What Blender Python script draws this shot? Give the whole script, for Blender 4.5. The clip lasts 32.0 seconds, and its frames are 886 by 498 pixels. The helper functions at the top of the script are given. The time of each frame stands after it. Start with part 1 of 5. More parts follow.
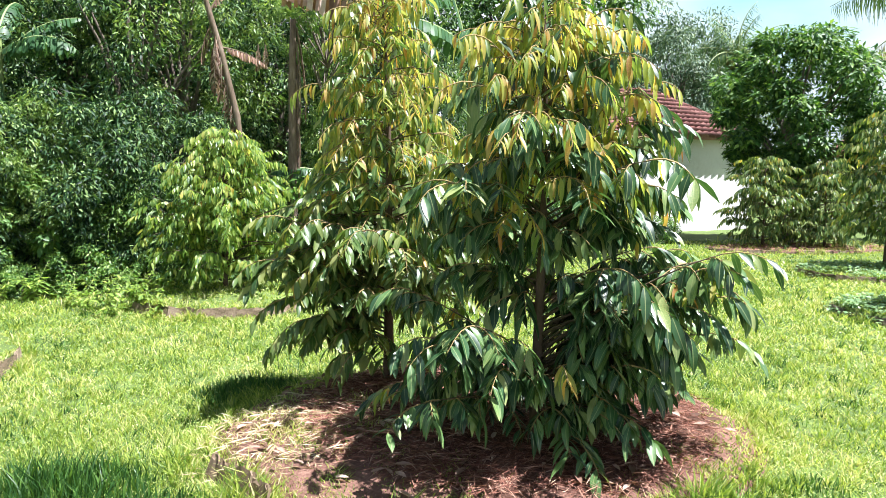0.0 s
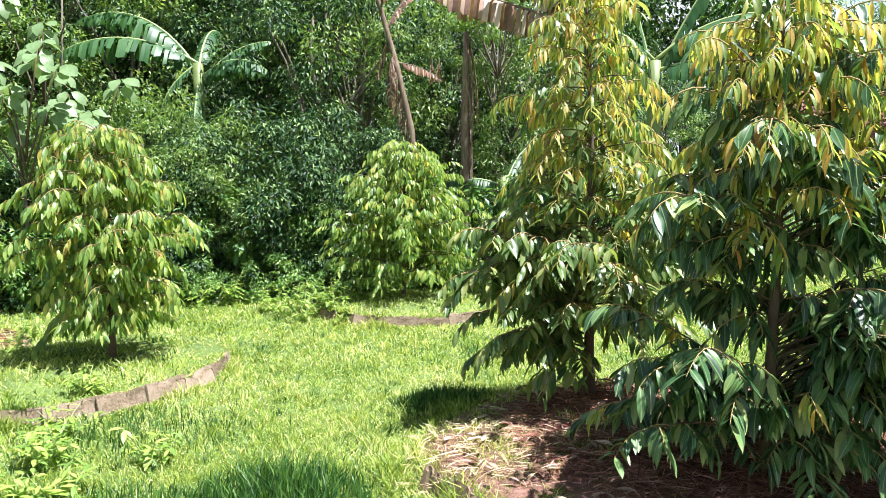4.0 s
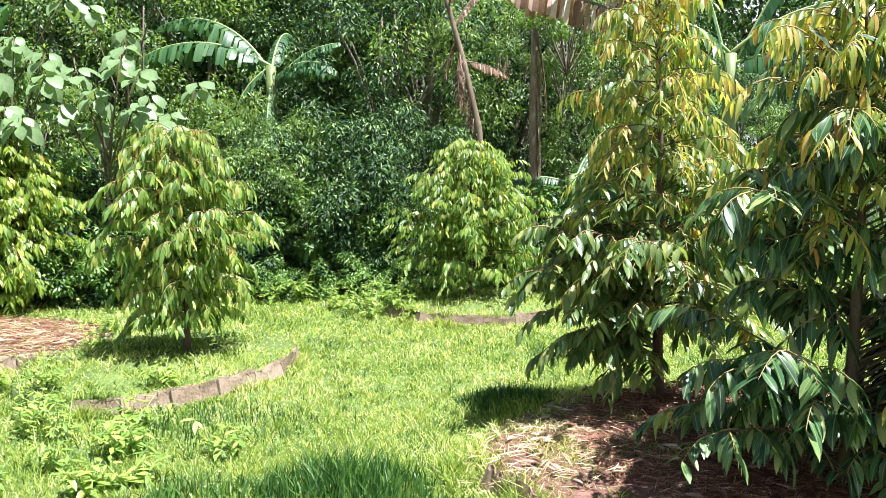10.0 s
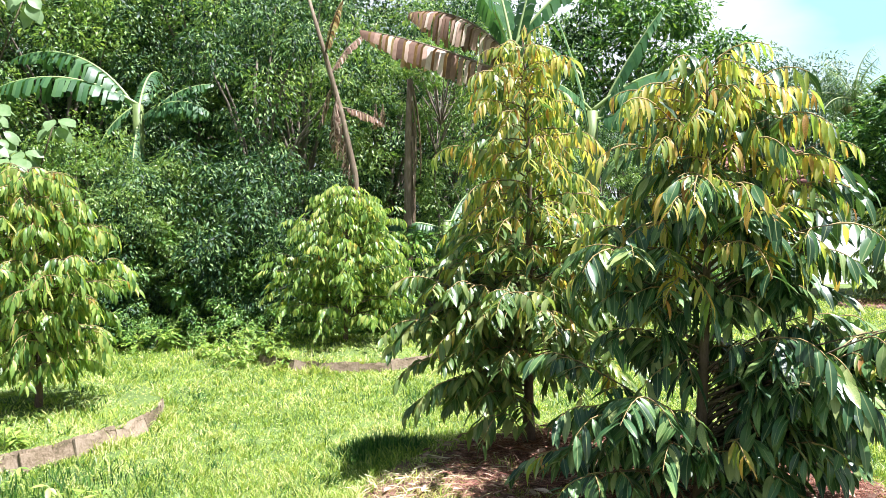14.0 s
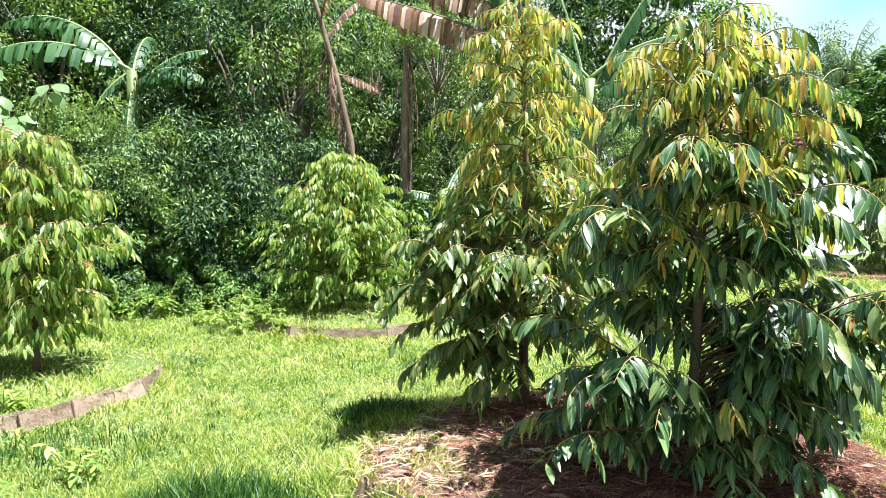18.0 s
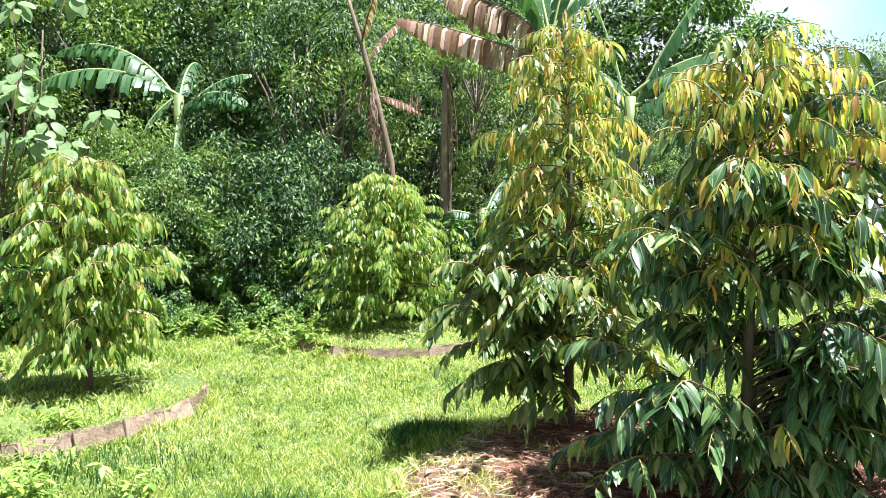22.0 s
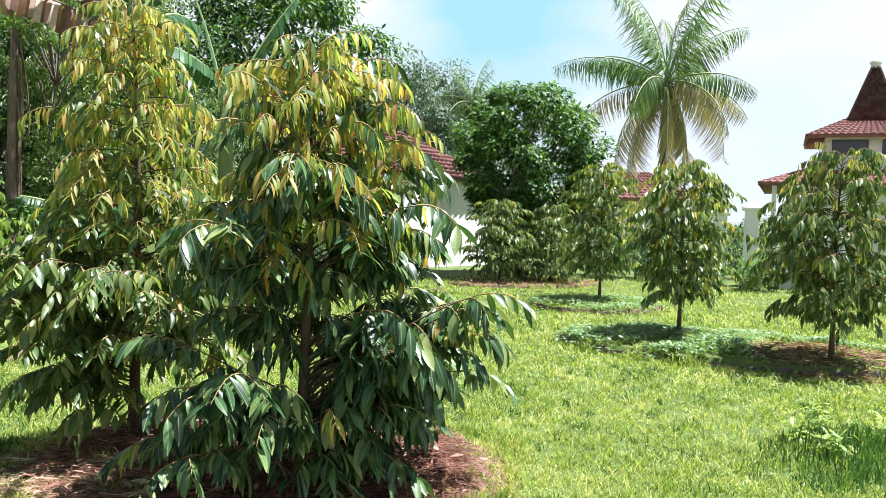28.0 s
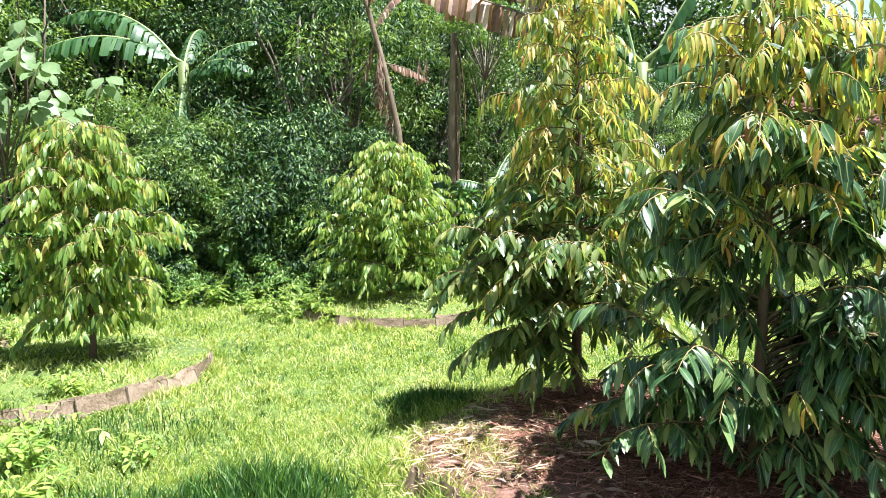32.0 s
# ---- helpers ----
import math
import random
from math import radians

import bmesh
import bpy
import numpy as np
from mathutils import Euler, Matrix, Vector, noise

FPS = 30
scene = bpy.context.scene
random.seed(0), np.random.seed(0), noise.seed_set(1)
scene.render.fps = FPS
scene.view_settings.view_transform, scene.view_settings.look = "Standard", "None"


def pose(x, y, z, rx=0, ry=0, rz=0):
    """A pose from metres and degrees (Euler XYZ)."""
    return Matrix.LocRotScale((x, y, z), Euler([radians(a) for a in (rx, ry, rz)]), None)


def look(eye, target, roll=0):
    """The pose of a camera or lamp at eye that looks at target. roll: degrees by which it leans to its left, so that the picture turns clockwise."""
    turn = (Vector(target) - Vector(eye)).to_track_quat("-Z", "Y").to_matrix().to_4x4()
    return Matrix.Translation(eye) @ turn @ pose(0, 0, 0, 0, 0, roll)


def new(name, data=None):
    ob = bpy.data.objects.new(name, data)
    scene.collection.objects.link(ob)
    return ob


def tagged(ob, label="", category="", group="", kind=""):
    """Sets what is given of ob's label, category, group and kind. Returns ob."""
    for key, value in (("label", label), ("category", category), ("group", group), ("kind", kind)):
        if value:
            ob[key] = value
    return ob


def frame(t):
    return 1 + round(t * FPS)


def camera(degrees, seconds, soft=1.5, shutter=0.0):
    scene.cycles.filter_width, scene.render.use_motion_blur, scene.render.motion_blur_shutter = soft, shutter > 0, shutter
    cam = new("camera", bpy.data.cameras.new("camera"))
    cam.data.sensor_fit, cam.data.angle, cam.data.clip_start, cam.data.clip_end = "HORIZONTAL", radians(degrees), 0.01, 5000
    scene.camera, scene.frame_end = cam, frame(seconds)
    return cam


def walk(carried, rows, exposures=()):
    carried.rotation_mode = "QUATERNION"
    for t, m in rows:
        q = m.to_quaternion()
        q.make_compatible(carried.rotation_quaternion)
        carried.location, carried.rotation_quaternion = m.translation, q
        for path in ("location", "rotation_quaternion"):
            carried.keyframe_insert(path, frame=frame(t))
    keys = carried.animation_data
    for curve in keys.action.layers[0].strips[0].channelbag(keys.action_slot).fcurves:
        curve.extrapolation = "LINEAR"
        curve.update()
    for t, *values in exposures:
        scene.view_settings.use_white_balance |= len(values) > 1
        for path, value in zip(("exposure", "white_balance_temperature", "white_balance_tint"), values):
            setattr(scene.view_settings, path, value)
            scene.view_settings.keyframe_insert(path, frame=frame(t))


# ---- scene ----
EXPO, SUN, SKY = 1.94, 5.0, 0.0235

# ---- camera and its path ----
cam = camera(61.73, 32.0, soft=0.4)
PATH = [  # seconds, eye x y z, turn to the left, tilt up, lean, in metres and degrees
    (0.0, 0.261, -0.054, 1.404, -7.92, -5.61, 0.37),
    (0.5, 0.193, -0.051, 1.387, 1.34, -3.51, 0.11),
    (1.0, 0.064, 0.027, 1.397, 3.28, -2.93, 0.58),
    (1.5, 0.012, 0.098, 1.402, 0.58, -4.78, -0.34),
    (2.0, -0.016, 0.068, 1.430, 0.25, -4.36, -0.64),
    (2.5, -0.005, 0.049, 1.424, 0.44, -4.48, -0.12),
    (4.5, -0.041, 0.033, 1.422, 4.06, -5.16, -0.46),
    (5.0, 0.011, 0.026, 1.410, -0.45, -5.33, -0.10),
    (5.5, 0.017, 0.009, 1.421, -4.85, -5.28, 0.55),
    (6.0, 0.002, 0.002, 1.415, -4.85, -5.82, 0.53),
    (6.5, -0.012, 0.006, 1.415, -3.59, -5.89, 0.22),
    (7.0, -0.001, 0.007, 1.411, -3.45, -5.27, -0.06),
    (7.5, -0.014, -0.011, 1.411, -3.63, -4.92, 0.07),
    (8.0, -0.025, -0.014, 1.419, -2.23, -5.07, -0.01),
    (8.5, -0.050, -0.006, 1.426, 0.88, -4.68, -0.18),
    (9.0, -0.077, 0.012, 1.430, 5.82, -4.56, -0.75),
    (9.5, -0.031, 0.021, 1.415, 10.07, -3.46, -1.28),
    (10.0, -0.008, 0.058, 1.411, 8.96, -4.97, -0.57),
    (10.5, -0.010, 0.044, 1.406, 6.84, -4.47, -0.07),
    (11.0, -0.006, 0.033, 1.397, 4.49, -4.79, -0.00),
    (11.5, 0.016, 0.023, 1.405, 0.10, -5.43, 0.23),
    (12.0, 0.037, 0.003, 1.418, -5.35, -4.54, 0.70),
    (12.5, 0.021, -0.010, 1.428, -4.76, -4.60, 0.44),
    (13.0, -0.001, 0.010, 1.451, -3.81, -2.19, 0.43),
    (13.5, -0.011, 0.015, 1.466, -0.83, -1.78, 0.08),
    (15.5, -0.026, -0.028, 1.429, -0.55, -2.88, 0.14),
    (16.0, -0.041, -0.028, 1.420, 2.46, -3.74, -0.26),
    (16.5, -0.052, -0.018, 1.420, 4.96, -2.83, -0.41),
    (17.0, -0.049, -0.010, 1.430, 6.50, -1.85, -0.60),
    (17.5, -0.023, -0.008, 1.404, 2.71, -3.48, 0.03),
    (18.0, -0.014, -0.001, 1.419, -1.01, -3.98, 0.31),
    (18.5, -0.001, 0.012, 1.430, -0.96, -2.64, 0.34),
    (19.0, -0.027, -0.015, 1.440, 0.32, -2.03, 0.23),
    (19.5, -0.029, -0.008, 1.439, 1.61, -1.74, -0.01),
    (20.0, -0.055, -0.010, 1.427, 3.44, -2.13, -0.18),
    (20.5, -0.036, 0.009, 1.417, 3.27, -3.62, -0.42),
    (21.0, -0.010, -0.018, 1.427, -1.04, -2.89, 0.01),
    (21.5, -0.013, -0.038, 1.432, -2.89, -2.64, 0.37),
    (22.0, -0.055, -0.018, 1.443, 1.87, -2.63, -0.10),
    (22.5, -0.101, -0.006, 1.431, 9.15, -3.37, -0.64),
    (23.0, -0.113, -0.004, 1.412, 13.90, -3.55, -1.22),
    (23.5, -0.108, -0.010, 1.420, 15.83, -2.62, -1.07),
    (24.0, -0.088, 0.016, 1.404, 12.27, -3.25, -0.46),
    (24.5, -0.034, 0.027, 1.401, 4.15, -3.78, 0.32),
    (25.0, 0.006, 0.028, 1.395, -3.28, -4.82, 1.17),
    (25.5, 0.036, 0.024, 1.412, -6.96, -4.81, 1.41),
    (26.0, 0.118, 0.000, 1.427, -17.08, -2.22, 1.67),
    (26.5, 0.169, -0.023, 1.438, -23.91, -1.53, 2.35),
    (28.5, 0.189, -0.016, 1.430, -27.20, -2.72, 1.89),
    (29.0, 0.157, -0.011, 1.415, -23.93, -3.51, 1.25),
    (29.5, 0.102, 0.009, 1.406, -17.45, -5.01, 0.67),
    (30.0, 0.037, 0.025, 1.416, -10.39, -4.73, 0.19),
    (30.5, -0.055, 0.051, 1.404, 0.33, -3.71, -0.59),
    (31.0, -0.045, 0.071, 1.373, 6.47, -3.58, -1.12),
    (31.5, -0.040, 0.066, 1.351, 4.34, -4.75, -0.51),
    (32.0, -0.035, 0.083, 1.388, 2.60, -4.66, -0.04),
]


def gaze(x, y, z, turn, tilt, lean):
    a, b = radians(turn), radians(tilt)
    return look((x, y, z), (x - math.sin(a) * math.cos(b), y + math.cos(a) * math.cos(b), z + math.sin(b)), lean)


walk(cam, [(t, gaze(*row)) for t, *row in PATH], exposures=[(t, EXPO + d, 5850, 18) for t, d in ((0.0, -0.12), (2.0, 0.0), (5.0, -0.1), (6.5, -0.08), (8.0, -0.05), (9.0, 0.04), (10.0, -0.05), (11.0, -0.12), (12.2, -0.1), (13.0, -0.03), (19.0, 0.0), (23.0, 0.05), (24.2, 0.0), (25.0, -0.16), (25.8, -0.14), (26.5, -0.2), (28.5, -0.38), (29.5, -0.34), (30.5, -0.05), (32.0, 0.0))])

# ---- world and sun ----
SUN_EL, SUN_AZ = radians(68), radians(111)  # height, and turn from +y towards +x
world = bpy.data.worlds.new("world")
scene.world = world
world.use_nodes = True
wn, wl = world.node_tree.nodes, world.node_tree.links
sky = wn.new("ShaderNodeTexSky")
sky.sky_type, sky.sun_disc = "NISHITA", False
sky.sun_elevation, sky.sun_rotation = SUN_EL, SUN_AZ
sky.air_density, sky.dust_density, sky.ozone_density = 1.0, 0.4, 0.5
wco = wn.new("ShaderNodeTexCoord")
wmap = wn.new("ShaderNodeMapping")
wmap.inputs["Scale"].default_value, wmap.inputs["Location"].default_value = (1.0, 1.0, 2.6), (0.75, 0.2, 0.0)
wl.new(wco.outputs["Generated"], wmap.inputs["Vector"])
cloud = wn.new("ShaderNodeTexNoise")
cloud.inputs["Scale"].default_value, cloud.inputs["Detail"].default_value = 1.9, 6
wl.new(wmap.outputs["Vector"], cloud.inputs["Vector"])
cramp = wn.new("ShaderNodeValToRGB")
cramp.color_ramp.elements[0].position, cramp.color_ramp.elements[1].position = 0.33, 0.47
cramp.color_ramp.elements[0].color = (0.8, 0.8, 0.8, 1)
wl.new(cloud.outputs["Fac"], cramp.inputs["Fac"])
cmix = wn.new("ShaderNodeMixRGB")
cmix.inputs["Color2"].default_value = (14.6, 14.9, 14.6, 1)
wsep = wn.new("ShaderNodeSeparateXYZ")
wl.new(wco.outputs["Generated"], wsep.inputs["Vector"])
wthin = wn.new("ShaderNodeMapRange")  # haze and cloud thin out towards the zenith
wthin.inputs["From Min"].default_value, wthin.inputs["From Max"].default_value = 0.27, 0.46
wthin.inputs["To Min"].default_value, wthin.inputs["To Max"].default_value = 1.0, 0.10
wl.new(wsep.outputs["Z"], wthin.inputs["Value"])
wmul = wn.new("ShaderNodeMath")
wmul.operation = "MULTIPLY"
wl.new(cramp.outputs["Color"], wmul.inputs[0])
wl.new(wthin.outputs["Result"], wmul.inputs[1])
gap = wn.new("ShaderNodeVectorMath")  # the blue hole in the clouds over the houses
gap.operation = "DISTANCE"
gap.inputs[1].default_value = (0.47, 0.82, 0.30)
wl.new(wco.outputs["Generated"], gap.inputs[0])
gapn = wn.new("ShaderNodeMath")
gapn.operation = "MULTIPLY_ADD"
gapn.inputs[1].default_value = 0.5
wl.new(cloud.outputs["Fac"], gapn.inputs[0])
wl.new(gap.outputs["Value"], gapn.inputs[2])
gapr = wn.new("ShaderNodeMapRange")
gapr.inputs["From Min"].default_value, gapr.inputs["From Max"].default_value = 0.34, 0.47
gapr.inputs["To Min"].default_value, gapr.inputs["To Max"].default_value = 0.12, 1.0
wl.new(gapn.outputs[0], gapr.inputs["Value"])
wgap = wn.new("ShaderNodeMath")
wgap.operation = "MULTIPLY"
wl.new(wmul.outputs[0], wgap.inputs[0])
wl.new(gapr.outputs["Result"], wgap.inputs[1])
wl.new(wgap.outputs[0], cmix.inputs["Fac"])
hazy = wn.new("ShaderNodeMixRGB")  # bright haze low in the blue
hazy.inputs["Color2"].default_value = (5.8, 11.8, 12.2, 1)
wl.new(wthin.outputs["Result"], hazy.inputs["Fac"])
wl.new(sky.outputs["Color"], hazy.inputs["Color1"])
wl.new(hazy.outputs["Color"], cmix.inputs["Color1"])
wl.new(cmix.outputs["Color"], wn["Background"].inputs["Color"])
wn["Background"].inputs["Strength"].default_value = SKY

sun = new("sun", bpy.data.lights.new("sun", "SUN"))
sun.data.energy, sun.data.angle, sun.data.color = SUN, radians(0.53), (1.0, 0.965, 0.90)
SUN_WAY = Vector((math.cos(SUN_EL) * math.sin(SUN_AZ), math.cos(SUN_EL) * math.cos(SUN_AZ), math.sin(SUN_EL)))
sun.matrix_world = look(SUN_WAY * 30, (0, 0, 0))


# ---- materials ----
def material(name, rough=0.6, spec=0.5):
    m = bpy.data.materials.new(name)
    m.use_nodes = True
    b = m.node_tree.nodes["Principled BSDF"]
    b.inputs["Roughness"].default_value = rough
    b.inputs["Specular IOR Level"].default_value = spec
    return m, m.node_tree.nodes, m.node_tree.links, b


def ramp(nodes, stops):
    r = nodes.new("ShaderNodeValToRGB")
    while len(r.color_ramp.elements) < len(stops):
        r.color_ramp.elements.new(0.5)
    for e, (p, c) in zip(r.color_ramp.elements, stops):
        e.position, e.color = p, (*c, 1)
    return r


def leaf_material(name, stops, through_light=0.35, rough=0.35, spec=0.5, single=False, patches=0.0, glow=1.35, vein=False):
    """Leaves: colour varies from leaf to leaf, with blotches; light passes through the blade."""
    m, n, l, b = material(name, rough, spec)
    if single:
        src = n.new("ShaderNodeObjectInfo").outputs["Random"]
    else:
        src = n.new("ShaderNodeNewGeometry").outputs["Random Per Island"]
    r = ramp(n, stops)
    co = n.new("ShaderNodeTexCoord")
    blot = n.new("ShaderNodeTexNoise")
    blot.inputs["Scale"].default_value, blot.inputs["Detail"].default_value = 22, 3
    l.new(co.outputs["Object"], blot.inputs["Vector"])
    add = n.new("ShaderNodeMath")
    add.operation = "MULTIPLY_ADD"
    add.inputs[1].default_value, add.inputs[2].default_value = 0.35, -0.175
    l.new(blot.outputs["Fac"], add.inputs[0])
    summ = n.new("ShaderNodeMath")
    l.new(src, summ.inputs[0])
    l.new(add.outputs[0], summ.inputs[1])
    fac = summ.outputs[0]
    if patches:
        big = n.new("ShaderNodeTexNoise")
        big.inputs["Scale"].default_value, big.inputs["Detail"].default_value, big.inputs["Roughness"].default_value = 1.3, 6, 0.68
        l.new(co.outputs["Object"], big.inputs["Vector"])
        pm = n.new("ShaderNodeMath")
        pm.operation = "MULTIPLY_ADD"
        pm.inputs[1].default_value, pm.inputs[2].default_value = patches * 2, -patches
        l.new(big.outputs["Fac"], pm.inputs[0])
        ps = n.new("ShaderNodeMath")
        l.new(fac, ps.inputs[0])
        l.new(pm.outputs[0], ps.inputs[1])
        fac = ps.outputs[0]
    l.new(fac, r.inputs["Fac"])
    colour = r.outputs["Color"]
    if vein:
        at = n.new("ShaderNodeAttribute")
        at.attribute_name = "across"
        ab = n.new("ShaderNodeMath")
        ab.operation = "ABSOLUTE"
        l.new(at.outputs["Fac"], ab.inputs[0])
        vm = n.new("ShaderNodeMapRange")
        vm.inputs["From Min"].default_value, vm.inputs["From Max"].default_value = 0.004, 0.018
        vm.inputs["To Min"].default_value, vm.inputs["To Max"].default_value = 0.65, 0.0
        l.new(ab.outputs[0], vm.inputs["Value"])
        vx = n.new("ShaderNodeMixRGB")
        vx.inputs["Color2"].default_value = (0.30, 0.34, 0.14, 1)
        l.new(vm.outputs["Result"], vx.inputs["Fac"])
        l.new(colour, vx.inputs["Color1"])
        colour = vx.outputs["Color"]
    l.new(colour, b.inputs["Base Color"])
    rr = n.new("ShaderNodeMapRange")
    rr.inputs["To Min"].default_value, rr.inputs["To Max"].default_value = rough - 0.1, rough + 0.15
    l.new(blot.outputs["Fac"], rr.inputs["Value"])
    l.new(rr.outputs["Result"], b.inputs["Roughness"])
    bump = n.new("ShaderNodeBump")
    bump.inputs["Strength"].default_value, bump.inputs["Distance"].default_value = 0.25, 0.004
    l.new(blot.outputs["Fac"], bump.inputs["Height"])
    l.new(bump.outputs["Normal"], b.inputs["Normal"])
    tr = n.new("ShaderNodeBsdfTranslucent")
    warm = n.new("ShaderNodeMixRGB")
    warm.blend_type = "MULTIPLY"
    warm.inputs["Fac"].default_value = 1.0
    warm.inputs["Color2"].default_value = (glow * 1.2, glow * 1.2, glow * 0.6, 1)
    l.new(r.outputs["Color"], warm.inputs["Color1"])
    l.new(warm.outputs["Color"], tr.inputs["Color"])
    mix = n.new("ShaderNodeMixShader")
    mix.inputs["Fac"].default_value = through_light
    l.new(b.outputs["BSDF"], mix.inputs[1])
    l.new(tr.outputs["BSDF"], mix.inputs[2])
    l.new(mix.outputs["Shader"], n["Material Output"].inputs["Surface"])
    return m


def rough_material(name, stops, scale=6.0, rough=0.85, bump=0.5, dist=0.01, detail=6, stretch=(1, 1, 1), random=0.0, spec=0.25, fine=0.0):
    """A mottled matt surface with grain at two sizes."""
    m, n, l, b = material(name, rough, spec)
    co = n.new("ShaderNodeTexCoord")
    mp = n.new("ShaderNodeMapping")
    mp.inputs["Scale"].default_value = stretch
    l.new(co.outputs["Object"], mp.inputs["Vector"])
    a = n.new("ShaderNodeTexNoise")
    a.inputs["Scale"].default_value, a.inputs["Detail"].default_value, a.inputs["Roughness"].default_value = scale, detail, 0.65
    l.new(mp.outputs["Vector"], a.inputs["Vector"])
    g = n.new("ShaderNodeTexNoise")
    g.inputs["Scale"].default_value, g.inputs["Detail"].default_value = scale * 9, 4
    l.new(mp.outputs["Vector"], g.inputs["Vector"])
    mx = n.new("ShaderNodeMixRGB")
    mx.inputs["Fac"].default_value = 0.4
    l.new(a.outputs["Fac"], mx.inputs["Color1"])
    l.new(g.outputs["Fac"], mx.inputs["Color2"])
    fac = mx.outputs["Color"]
    if random:
        o = n.new("ShaderNodeObjectInfo")
        k = n.new("ShaderNodeMath")
        k.operation = "MULTIPLY_ADD"
        k.inputs[1].default_value, k.inputs[2].default_value = random, -random / 2
        l.new(o.outputs["Random"], k.inputs[0])
        sm = n.new("ShaderNodeMath")
        l.new(fac, sm.inputs[0])
        l.new(k.outputs[0], sm.inputs[1])
        fac = sm.outputs[0]
    r = ramp(n, stops)
    l.new(fac, r.inputs["Fac"])
    l.new(r.outputs["Color"], b.inputs["Base Color"])
    bp = n.new("ShaderNodeBump")
    bp.inputs["Strength"].default_value, bp.inputs["Distance"].default_value = bump, dist
    l.new(mx.outputs["Color"], bp.inputs["Height"])
    l.new(bp.outputs["Normal"], b.inputs["Normal"])
    return m


DARK = [(0.0, (0.012, 0.036, 0.014)), (0.45, (0.038, 0.098, 0.032)), (0.8, (0.10, 0.18, 0.052)), (1.0, (0.25, 0.29, 0.10))]
GOLD = [(0.0, (0.12, 0.20, 0.045)), (0.35, (0.28, 0.34, 0.08)), (0.72, (0.48, 0.43, 0.105)), (0.93, (0.47, 0.31, 0.09)), (1.0, (0.36, 0.17, 0.055))]
FRESH = [(0.0, (0.06, 0.13, 0.03)), (0.45, (0.17, 0.275, 0.055)), (0.8, (0.32, 0.40, 0.095)), (1.0, (0.47, 0.47, 0.14))]
MAT_DARK = leaf_material("durian_leaf_dark", DARK, 0.18, 0.33, 0.5, vein=True)
MAT_DARK_ONE = leaf_material("durian_leaf_dark_single", DARK, 0.18, 0.33, 0.5, single=True, vein=True)
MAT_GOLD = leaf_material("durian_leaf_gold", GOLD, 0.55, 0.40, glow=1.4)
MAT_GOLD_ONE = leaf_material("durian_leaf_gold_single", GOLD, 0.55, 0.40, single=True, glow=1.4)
MAT_FRESH = leaf_material("durian_leaf_fresh", FRESH, 0.50, 0.36)
MAT_FRESH_ONE = leaf_material("durian_leaf_fresh_single", FRESH, 0.50, 0.36, single=True)
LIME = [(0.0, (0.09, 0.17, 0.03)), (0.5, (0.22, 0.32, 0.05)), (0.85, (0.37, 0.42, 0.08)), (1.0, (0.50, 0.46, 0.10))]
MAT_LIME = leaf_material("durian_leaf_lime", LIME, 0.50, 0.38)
MAT_MID = leaf_material("durian_leaf_mid", [(0.0, (0.035, 0.09, 0.025)), (0.55, (0.11, 0.178, 0.045)), (1.0, (0.31, 0.33, 0.11))], 0.4, 0.32, vein=True)
MAT_MID_ONE = leaf_material("durian_leaf_mid_single", [(0.0, (0.035, 0.09, 0.025)), (0.55, (0.11, 0.178, 0.045)), (1.0, (0.31, 0.33, 0.11))], 0.4, 0.32, single=True, vein=True)
# lowest stops paint the shade of hollows, highest stops the sunlit leaves
MAT_JUNGLE = leaf_material("jungle_leaf_shade_to_sun", [(0.0, (0.006, 0.02, 0.008)), (0.45, (0.024, 0.07, 0.022)), (0.75, (0.085, 0.165, 0.05)), (1.0, (0.22, 0.32, 0.10))], 0.2, 0.5, 0.28)
# lighter leaf green, with sunlight on the foliage put into the colour
MAT_JUNGLE_LIGHT = leaf_material("jungle_leaf_sunlit", [(0.0, (0.06, 0.13, 0.03)), (0.6, (0.13, 0.22, 0.05)), (1.0, (0.26, 0.34, 0.09))], 0.38, 0.4)
MAT_UNDER = leaf_material("undergrowth_leaf", [(0.0, (0.05, 0.13, 0.03)), (0.6, (0.12, 0.235, 0.045)), (1.0, (0.25, 0.36, 0.08))], 0.35, 0.42)
MAT_MANGO = leaf_material("glossy_tree_leaf", [(0.0, (0.015, 0.05, 0.012)), (0.6, (0.055, 0.145, 0.024)), (1.0, (0.20, 0.32, 0.06))], 0.30, 0.5)
# greyed, bluish green: the haze of distance is put into the leaf colour
MAT_FAR = leaf_material("distant_leaf_hazed", [(0.0, (0.035, 0.08, 0.045)), (0.6, (0.085, 0.15, 0.08)), (1.0, (0.20, 0.27, 0.16))], 0.2, 0.55)
MAT_BANANA = leaf_material("banana_leaf", [(0.0, (0.03, 0.085, 0.03)), (0.6, (0.05, 0.125, 0.042)), (1.0, (0.085, 0.17, 0.06))], 0.32, 0.42, 0.35)
MAT_BROAD = leaf_material("broad_leaf", [(0.0, (0.05, 0.12, 0.045)), (0.5, (0.14, 0.23, 0.09)), (1.0, (0.32, 0.40, 0.20))], 0.35, 0.42)
MAT_DRYLEAF = leaf_material("dry_banana_leaf", [(0.0, (0.09, 0.05, 0.034)), (0.45, (0.24, 0.145, 0.10)), (0.8, (0.46, 0.32, 0.25)), (1.0, (0.58, 0.46, 0.37))], 0.30, 0.75, 0.2, glow=1.0)
